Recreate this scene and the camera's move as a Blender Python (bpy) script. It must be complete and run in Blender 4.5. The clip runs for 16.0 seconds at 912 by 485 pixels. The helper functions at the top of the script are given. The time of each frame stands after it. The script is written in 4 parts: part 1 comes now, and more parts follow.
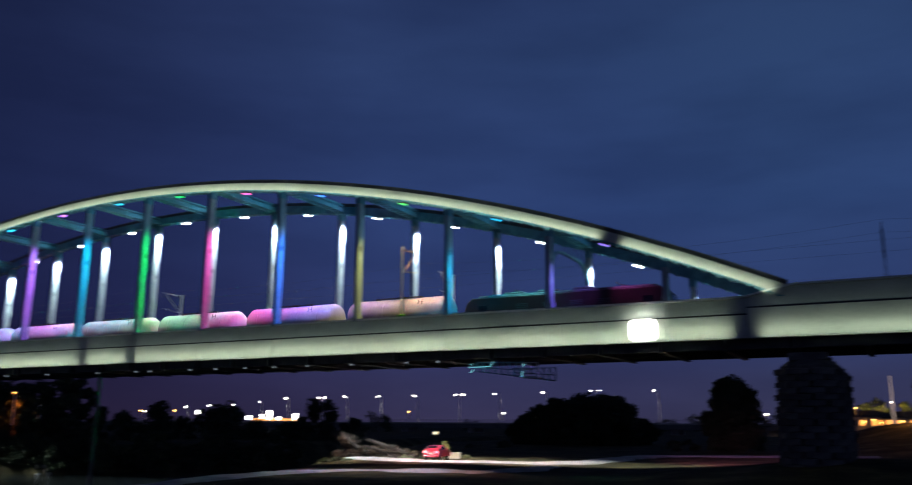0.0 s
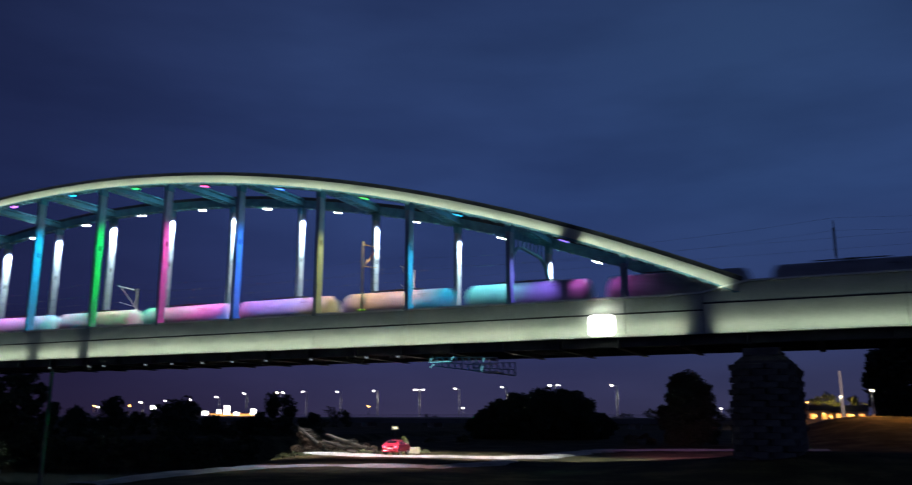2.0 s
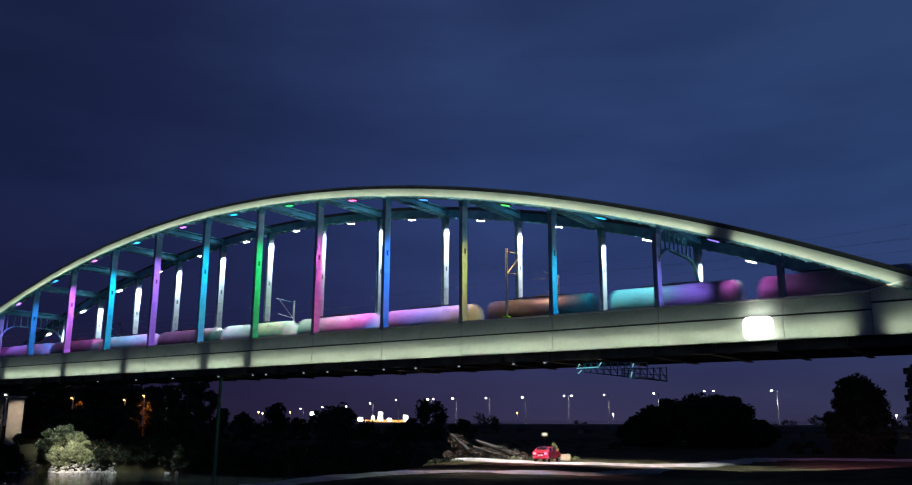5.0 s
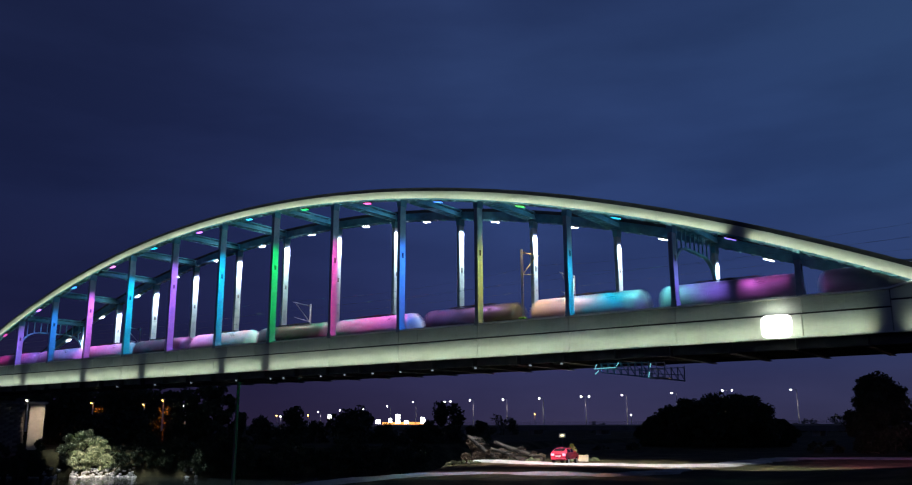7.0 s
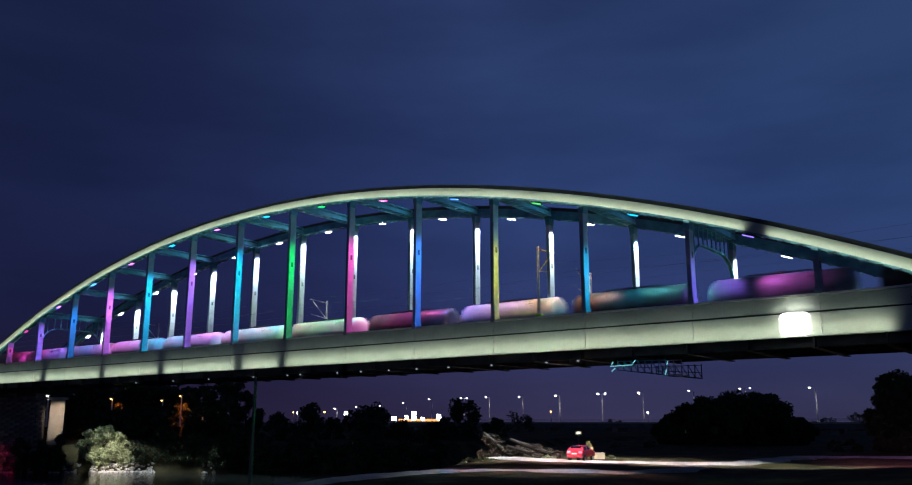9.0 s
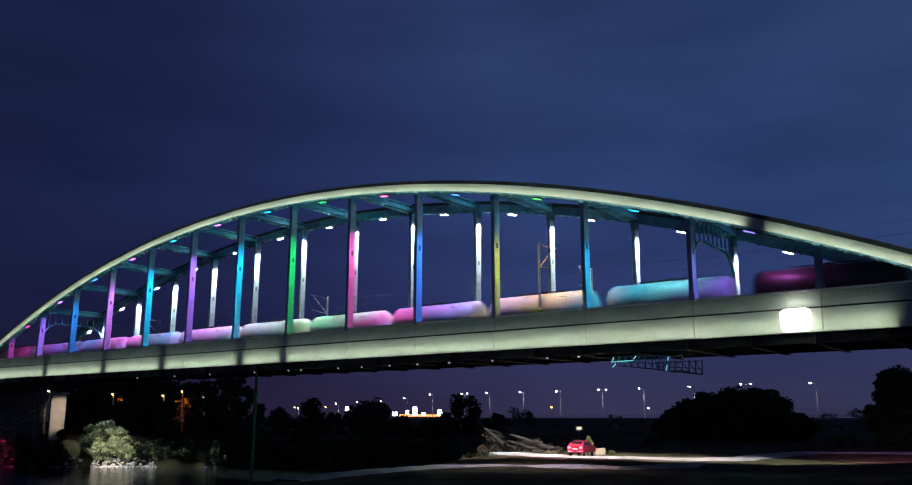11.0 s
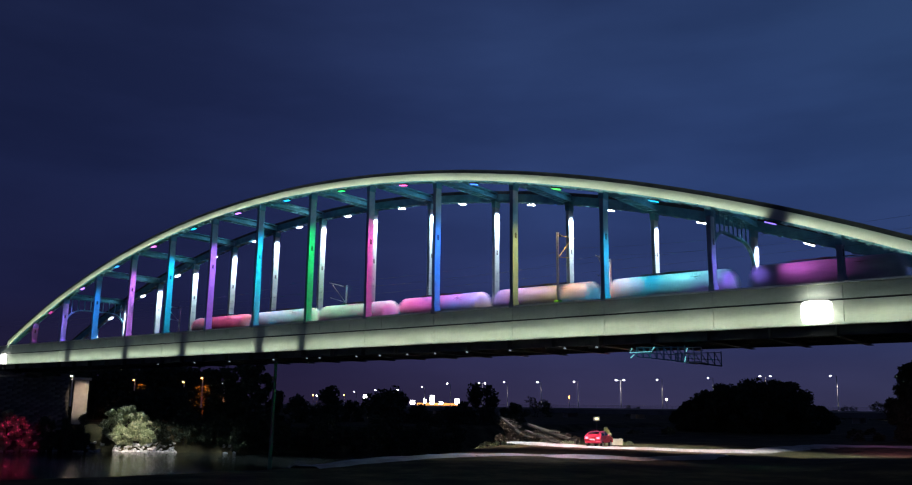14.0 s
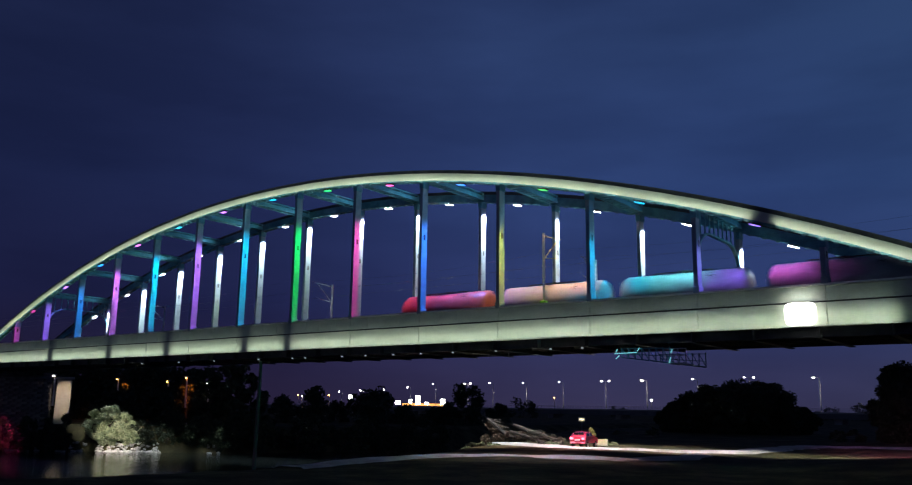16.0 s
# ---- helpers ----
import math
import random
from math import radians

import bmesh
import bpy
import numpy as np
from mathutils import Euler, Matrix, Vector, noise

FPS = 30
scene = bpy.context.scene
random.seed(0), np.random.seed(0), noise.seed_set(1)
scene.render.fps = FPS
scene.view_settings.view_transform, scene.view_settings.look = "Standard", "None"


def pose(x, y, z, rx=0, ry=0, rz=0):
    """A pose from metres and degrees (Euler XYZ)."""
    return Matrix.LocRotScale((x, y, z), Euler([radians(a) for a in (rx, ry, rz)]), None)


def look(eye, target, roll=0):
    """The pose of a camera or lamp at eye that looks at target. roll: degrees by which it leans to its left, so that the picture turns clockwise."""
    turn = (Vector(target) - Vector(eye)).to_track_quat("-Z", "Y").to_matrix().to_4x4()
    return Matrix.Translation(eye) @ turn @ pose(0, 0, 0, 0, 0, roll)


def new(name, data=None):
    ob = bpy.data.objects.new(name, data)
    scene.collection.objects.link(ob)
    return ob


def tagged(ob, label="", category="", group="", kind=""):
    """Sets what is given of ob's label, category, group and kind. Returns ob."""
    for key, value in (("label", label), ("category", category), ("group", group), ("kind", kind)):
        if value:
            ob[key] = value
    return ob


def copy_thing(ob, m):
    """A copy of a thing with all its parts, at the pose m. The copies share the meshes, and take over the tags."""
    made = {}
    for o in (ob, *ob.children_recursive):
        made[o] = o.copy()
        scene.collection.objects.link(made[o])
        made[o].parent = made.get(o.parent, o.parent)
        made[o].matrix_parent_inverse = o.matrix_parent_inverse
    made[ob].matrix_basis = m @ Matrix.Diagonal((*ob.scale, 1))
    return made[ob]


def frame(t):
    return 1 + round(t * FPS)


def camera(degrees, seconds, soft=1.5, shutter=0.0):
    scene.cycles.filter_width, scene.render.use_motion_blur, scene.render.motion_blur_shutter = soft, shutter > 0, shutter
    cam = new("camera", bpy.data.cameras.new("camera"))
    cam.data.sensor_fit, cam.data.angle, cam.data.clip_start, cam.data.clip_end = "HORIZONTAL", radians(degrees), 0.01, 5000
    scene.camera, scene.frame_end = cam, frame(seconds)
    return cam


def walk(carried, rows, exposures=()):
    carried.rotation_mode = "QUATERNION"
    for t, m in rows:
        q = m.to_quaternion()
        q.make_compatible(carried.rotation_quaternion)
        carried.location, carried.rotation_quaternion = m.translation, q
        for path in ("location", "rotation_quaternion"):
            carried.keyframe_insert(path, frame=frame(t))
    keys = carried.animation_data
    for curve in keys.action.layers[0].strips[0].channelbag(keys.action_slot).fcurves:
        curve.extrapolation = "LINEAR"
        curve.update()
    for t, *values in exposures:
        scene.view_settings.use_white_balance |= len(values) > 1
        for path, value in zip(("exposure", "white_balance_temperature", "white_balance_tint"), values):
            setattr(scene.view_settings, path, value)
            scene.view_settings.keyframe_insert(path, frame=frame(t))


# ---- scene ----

# ---------- camera: a hand-held phone that pans from one spot ----------
EYE = (4.82, -59.83, -8.88)
PAN = (
    (0.0, 27.48, 12.35, -0.27),
    (0.5, 22.97, 12.36, -0.19),
    (1.0, 20.25, 11.76, -0.29),
    (1.5, 21.57, 11.53, -0.06),
    (2.0, 24.73, 12.01, -0.12),
    (2.5, 27.62, 12.05, -0.36),
    (3.0, 30.71, 12.20, -0.23),
    (3.5, 32.77, 12.04, -0.21),
    (4.0, 33.79, 12.12, -0.17),
    (6.5, 35.80, 12.63, -0.11),
    (7.0, 36.04, 12.53, 0.20),
    (7.5, 36.27, 12.12, 0.02),
    (8.0, 36.56, 12.20, -0.21),
    (8.5, 36.91, 12.25, -0.29),
    (9.0, 37.13, 12.33, -0.02),
    (11.5, 37.26, 11.96, -0.17),
    (12.0, 37.56, 11.92, -0.44),
    (12.5, 37.92, 11.78, -0.34),
    (13.0, 38.12, 11.60, -0.38),
    (13.5, 38.18, 11.36, -0.53),
    (14.0, 38.37, 11.28, -0.69),
    (14.5, 38.23, 11.20, -0.41),
    (15.0, 38.11, 11.38, -0.41),
    (15.5, 38.07, 11.41, -0.71),
    (16.0, 37.38, 11.32, -0.81),
)
cam = camera(58.03, 16.0, soft=1.15, shutter=0.9)
walk(cam, [(t, pose(*EYE, 90 + pitch, roll, yaw)) for t, yaw, pitch, roll in PAN])

# ---------- plan of the bridge (x along the tracks, y across, z = 0 at the girder's top) ----------
PANELS, SPAN, WIDTH = 15, 135.54, 9.8
STEP = SPAN / PANELS
RAIL = -2.35
TRACK = 2.7
GROUND, WATER = -12.65, -16.7


def arch_z(x):
    """Underside of the arch."""
    s = (-x / STEP - 7.5) / 7.5
    return 14.315 - 14.983 * s * s - 0.215 * s ** 4


# ---------- night sky ----------
def ramp(nt, stops, factor):
    node = nt.nodes.new("ShaderNodeValToRGB")
    node.color_ramp.elements[0].position, node.color_ramp.elements[0].color = stops[0][0], (*stops[0][1], 1)
    node.color_ramp.elements[1].position, node.color_ramp.elements[1].color = stops[-1][0], (*stops[-1][1], 1)
    for p, c in stops[1:-1]:
        node.color_ramp.elements.new(p).color = (*c, 1)
    nt.links.new(factor, node.inputs[0])
    return node.outputs[0]


def night_sky():
    world = bpy.data.worlds.new("night")
    scene.world = world
    world.use_nodes = True
    nt = world.node_tree
    back = nt.nodes["Background"]
    co = nt.nodes.new("ShaderNodeTexCoord").outputs["Generated"]
    sep = nt.nodes.new("ShaderNodeSeparateXYZ")
    nt.links.new(co, sep.inputs[0])
    base = ramp(nt, ((0.0, (0.036, 0.033, 0.085)), (0.05, (0.032, 0.034, 0.10)), (0.12, (0.027, 0.042, 0.145)), (0.25, (0.025, 0.050, 0.165)), (0.42, (0.023, 0.046, 0.142)), (0.55, (0.020, 0.037, 0.120)), (0.75, (0.004, 0.007, 0.03)), (1.0, (0.003, 0.005, 0.02))), sep.outputs[2])
    turn = nt.nodes.new("ShaderNodeMath")
    turn.operation = "MULTIPLY_ADD"
    turn.inputs[1].default_value, turn.inputs[2].default_value = 0.5, 0.5
    nt.links.new(sep.outputs[0], turn.inputs[0])
    side = ramp(nt, ((0.05, (0.38, 0.29, 0.33)), (0.12, (0.54, 0.44, 0.49)), (0.18, (0.77, 0.69, 0.72)), (0.24, (1, 0.97, 0.95)), (0.36, (0.93, 0.97, 0.94)), (0.46, (1.02, 1.12, 1.0)), (0.6, (1.0, 1.08, 1.0))), turn.outputs[0])
    mp = nt.nodes.new("ShaderNodeMapping")
    mp.inputs["Scale"].default_value = (2.2, 2.2, 9)
    nt.links.new(co, mp.inputs[0])
    ns = nt.nodes.new("ShaderNodeTexNoise")
    ns.inputs["Scale"].default_value, ns.inputs["Detail"].default_value = 1.6, 5
    nt.links.new(mp.outputs[0], ns.inputs["Vector"])
    cloud = ramp(nt, ((0.35, (0.84, 0.84, 0.86)), (0.62, (1.08, 1.07, 1.06))), ns.outputs[0])
    mix = nt.nodes.new("ShaderNodeMix")
    mix.data_type, mix.blend_type = "RGBA", "MULTIPLY"
    mix.inputs[0].default_value = 1
    nt.links.new(base, mix.inputs[6])
    nt.links.new(cloud, mix.inputs[7])
    whole = nt.nodes.new("ShaderNodeMix")
    whole.data_type, whole.blend_type = "RGBA", "MULTIPLY"
    whole.inputs[0].default_value = 1
    nt.links.new(mix.outputs[2], whole.inputs[6])
    nt.links.new(side, whole.inputs[7])
    turn2 = nt.nodes.new("ShaderNodeMath")
    turn2.operation = "MULTIPLY_ADD"
    turn2.inputs[1].default_value, turn2.inputs[2].default_value = 0.5, 0.5
    nt.links.new(sep.outputs[1], turn2.inputs[0])
    behind = ramp(nt, ((0.2, (0.95, 0.75, 0.65)), (0.6, (1, 1, 1))), turn2.outputs[0])
    last = nt.nodes.new("ShaderNodeMix")
    last.data_type, last.blend_type = "RGBA", "MULTIPLY"
    last.inputs[0].default_value = 1
    nt.links.new(whole.outputs[2], last.inputs[6])
    nt.links.new(behind, last.inputs[7])
    nt.links.new(last.outputs[2], back.inputs[0])
    back.inputs[1].default_value = 1.0


night_sky()

# ---------- lamps of the bridge ----------
WARM = (0.85, 1.0, 0.79)
HUES = {2: (0.15, 0.09, 0.55), 3: (0.0, 0.42, 0.75), 4: (0.50, 0.42, 0.10), 5: (0.04, 0.22, 1.0), 6: (1.0, 0.08, 0.45), 7: (0.0, 0.60, 0.10),
        8: (0.0, 0.50, 0.85), 9: (0.52, 0.16, 1.0), 10: (0.0, 0.54, 0.9), 11: (0.70, 0.15, 0.8), 12: (0.02, 0.30, 1.0), 13: (0.40, 0.16, 1.0), 14: (0.35, 0.02, 0.20)}
# colours of extra spots, added beside the luminaires to tint the train on the track
TRACK_HUES = {2: (0.55, 0.12, 0.62), 3: (0.12, 0.58, 0.62), 4: (1.0, 0.50, 0.36), 5: (0.62, 0.30, 0.95), 6: (1.0, 0.14, 0.42), 7: (0.05, 0.74, 0.70), 8: (1.0, 0.42, 0.62),
              9: (1.0, 0.36, 0.42), 10: (0.72, 0.30, 0.66), 11: (0.80, 0.20, 0.42), 12: (0.62, 0.16, 0.42), 13: (0.40, 0.08, 0.26), 14: (0.30, 0.02, 0.14)}


def strip_lamp(a, b, out, up, watts, colour, spread, width=0.12):
    """A linear washlight from a to b that shines along up - out."""
    a, b = Vector(a), Vector(b)
    lamp = bpy.data.lights.new("washlight", "AREA")
    lamp.shape, lamp.size, lamp.size_y, lamp.energy, lamp.color = "RECTANGLE", (b - a).length, width, watts, colour
    lamp.spread = radians(spread)
    x = (b - a).normalized()
    z = -(Vector(up) - Vector(out)).normalized()
    z = (z - x * z.dot(x)).normalized()
    y = z.cross(x)
    m = Matrix((x, y, z)).transposed().to_4x4()
    m.translation = (a + b) / 2
    new("washlight", lamp).matrix_world = m


def spot_lamp(eye, target, watts, colour, cone, blend=0.4, size=0.12):
    lamp = bpy.data.lights.new("spotlight", "SPOT")
    lamp.energy, lamp.color, lamp.spot_size, lamp.spot_blend, lamp.shadow_soft_size = watts, colour, radians(cone), blend, size
    new("spotlight", lamp).matrix_world = look(eye, target)


for x0, x1 in ((34, 22), (22, 9), (9, -2.6), (-4.7, -16), (-16, -31), (-31, -47), (-47, -62.9), (-64.4, -70.1), (-71.6, -85.1), (-86.7, -98.4), (-99.9, -113.9), (-115.4, -134.5)):
    strip_lamp((x0, -1.3, -3.7), (x1, -1.3, -3.7), (0, -0.84, 0), (0, 0, 1), (3.1 if x1 > -4 else 4.0) * (x0 - x1), WARM, 60)
for i in range(PANELS):
    x0, x1 = -i * STEP, -(i + 1) * STEP
    for u0, u1 in ((x0, -12.2), (-14.0, x1)) if i == 1 else ((max(x0, -134.6) if i else -1.9, max(x1, -134.6)),):
        strip_lamp((u0, -0.9, arch_z(u0) - 0.2), (u1, -0.9, arch_z(u1) - 0.2), (0, -0.9, 0), (0, 0, 1), 3.5 * abs(u1 - u0), WARM, 92)
for i, hue in HUES.items():
    x = -(i - 0.5) * STEP
    far_off = min(1.0, (arch_z(x) + 4) / 16) ** 1.6
    spot_lamp((x, 0.1, arch_z(x) - 0.35), (-i * STEP, 0.1, -0.5), (10500 if i < 5 else 14000 if i < 7 else 16500 if i < 12 else 7500) * far_off, hue, 78, 1.0)
    # added train spot, its colour independent of the luminaire's lens
    spot_lamp((x + 0.25, 0.15, arch_z(x) - 0.35), (x + 2.2, 2.0, 1.0), (2500 if i == 2 else 9000 if i < 11 else 3800) * far_off, TRACK_HUES[i], 80 if i == 2 else 60, 0.8)
for i in range(1, 15):
    x = -(i - 0.5) * STEP
    lit = (23000 if i < 7 else 19000) * max(0.35, min(1.0, (arch_z(x) + 4) / 16)) ** 1.2
    spot_lamp((0.9 - i * STEP, WIDTH + 0.1, arch_z(1.0 - i * STEP) - 0.4), (0.1 - i * STEP, WIDTH + 0.3, arch_z(x) - 12.0), lit, (0.86, 0.95, 1.0), 78 if i < 9 else 62, 0.35)
    # unseen cyan fill, added to brighten the struts and arch undersides
    spot_lamp((x, WIDTH - 0.3, arch_z(x) - 0.5), (x - 1.5, 0, arch_z(x) + 3.0), 520 * min(1.0, (arch_z(x) + 4) / 16) ** 1.2, (0.28, 0.74, 1.0), 140, 0.6)
    spot_lamp((x + 0.3, WIDTH - 0.1, arch_z(x) - 0.4), (x, 4.3, 1.5), 5000 * min(1.0, (arch_z(x) + 4) / 16) ** 1.6, (1.0, 0.85, 0.90), 24, 0.6)
# a spot added for the halo round the girder floodlight, and the floodlights that throw light on the banks
spot_lamp((-10.7, -1.5, -2.0), (-10.7, -0.45, -1.9), 200, (0.95, 1.0, 0.85), 120, 0.7)
spot_lamp((-22, 9.5, -4.3), (-26, 15, GROUND), 4600, (1.0, 0.62, 0.82), 72, 0.9)
spot_lamp((-36, 9.5, -4.3), (-36, 12, GROUND), 5600, (1.0, 0.50, 0.62), 90, 0.9)
spot_lamp((-10, 9.5, -4.3), (-9, 27, GROUND), 11000, (1.0, 0.34, 0.72), 54, 0.9)
spot_lamp((-30, -0.6, -4.3), (-31, -3, GROUND), 1900, (1.0, 0.78, 0.84), 100, 0.9)
spot_lamp((-41, 9.5, -4.3), (-44.5, 8.5, GROUND), 4200, (1.0, 0.88, 0.9), 70, 0.9)
spot_lamp((-48, 9.5, -4.3), (-48, 14, GROUND), 1100, (0.45, 0.55, 1.0), 80, 0.9)
spot_lamp((-112, 3, -4.3), (-122.5, 17.0, -15.5), 27000, (1.0, 0.92, 0.84), 25, 0.5)
spot_lamp((-126, -0.8, -4.3), (-131.0, 1.0, -15.8), 11000, (1.0, 0.02, 0.22), 36, 0.5)
spot_lamp((-37.0, 17.0, -10.6), (-36.6, 20, -12.2), 420, (1.0, 0.72, 0.14), 100, 0.8)
spot_lamp((-127.0, 10.2, -5.0), (-134.6, 12.6, -8.6), 2200, (1.0, 0.80, 0.60), 42, 0.5)

# ---------- materials ----------
def material(name, colours, rough=0.7, metal=0.0, scale=3.0, fine=40.0, bump=0.2, stretch=(1, 1, 1), spread=0.0, glow=None, spec=0.5, coat=0.0):
    """A surface whose colour wanders between colours at a coarse and a fine scale, with fine relief."""
    mat = bpy.data.materials.new(name)
    mat.use_nodes = True
    nt = mat.node_tree
    bsdf = nt.nodes["Principled BSDF"]
    co = nt.nodes.new("ShaderNodeTexCoord").outputs["Object"]
    mp = nt.nodes.new("ShaderNodeMapping")
    mp.inputs["Scale"].default_value = stretch
    nt.links.new(co, mp.inputs[0])
    big, small = nt.nodes.new("ShaderNodeTexNoise"), nt.nodes.new("ShaderNodeTexNoise")
    for node, s, d in ((big, scale, 6), (small, fine, 3)):
        node.inputs["Scale"].default_value, node.inputs["Detail"].default_value = s, d
        nt.links.new(mp.outputs[0], node.inputs["Vector"])
    mix = nt.nodes.new("ShaderNodeMath")
    mix.operation = "MULTIPLY_ADD"
    nt.links.new(small.outputs[0], mix.inputs[0])
    mix.inputs[1].default_value = 0.35
    nt.links.new(big.outputs[0], mix.inputs[2])
    fac = mix.outputs[0]
    if spread:
        info = nt.nodes.new("ShaderNodeObjectInfo")
        add = nt.nodes.new("ShaderNodeMath")
        add.operation = "MULTIPLY_ADD"
        nt.links.new(info.outputs["Random"], add.inputs[0])
        add.inputs[1].default_value = spread
        nt.links.new(fac, add.inputs[2])
        fac = add.outputs[0]
    n = len(colours)
    stops = [(0.42 + (0.5 + spread) * k / (n - 1), c) for k, c in enumerate(colours)]
    col = ramp(nt, stops, fac)
    nt.links.new(col, bsdf.inputs["Base Color"])
    bsdf.inputs["Roughness"].default_value, bsdf.inputs["Metallic"].default_value = rough, metal
    bsdf.inputs["Specular IOR Level"].default_value = spec
    bsdf.inputs["Coat Weight"].default_value = coat
    if bump:
        bp = nt.nodes.new("ShaderNodeBump")
        bp.inputs["Strength"].default_value, bp.inputs["Distance"].default_value = bump, 0.03
        nt.links.new(fac, bp.inputs["Height"])
        nt.links.new(bp.outputs[0], bsdf.inputs["Normal"])
    if glow:
        bsdf.inputs["Emission Color"].default_value = (*glow[0], 1)
        bsdf.inputs["Emission Strength"].default_value = glow[1]
    return mat


def glow(name, colour, strength):
    return material(name, ((0.5, 0.5, 0.5), (0.6, 0.6, 0.6)), 0.4, bump=0, glow=(colour, strength))


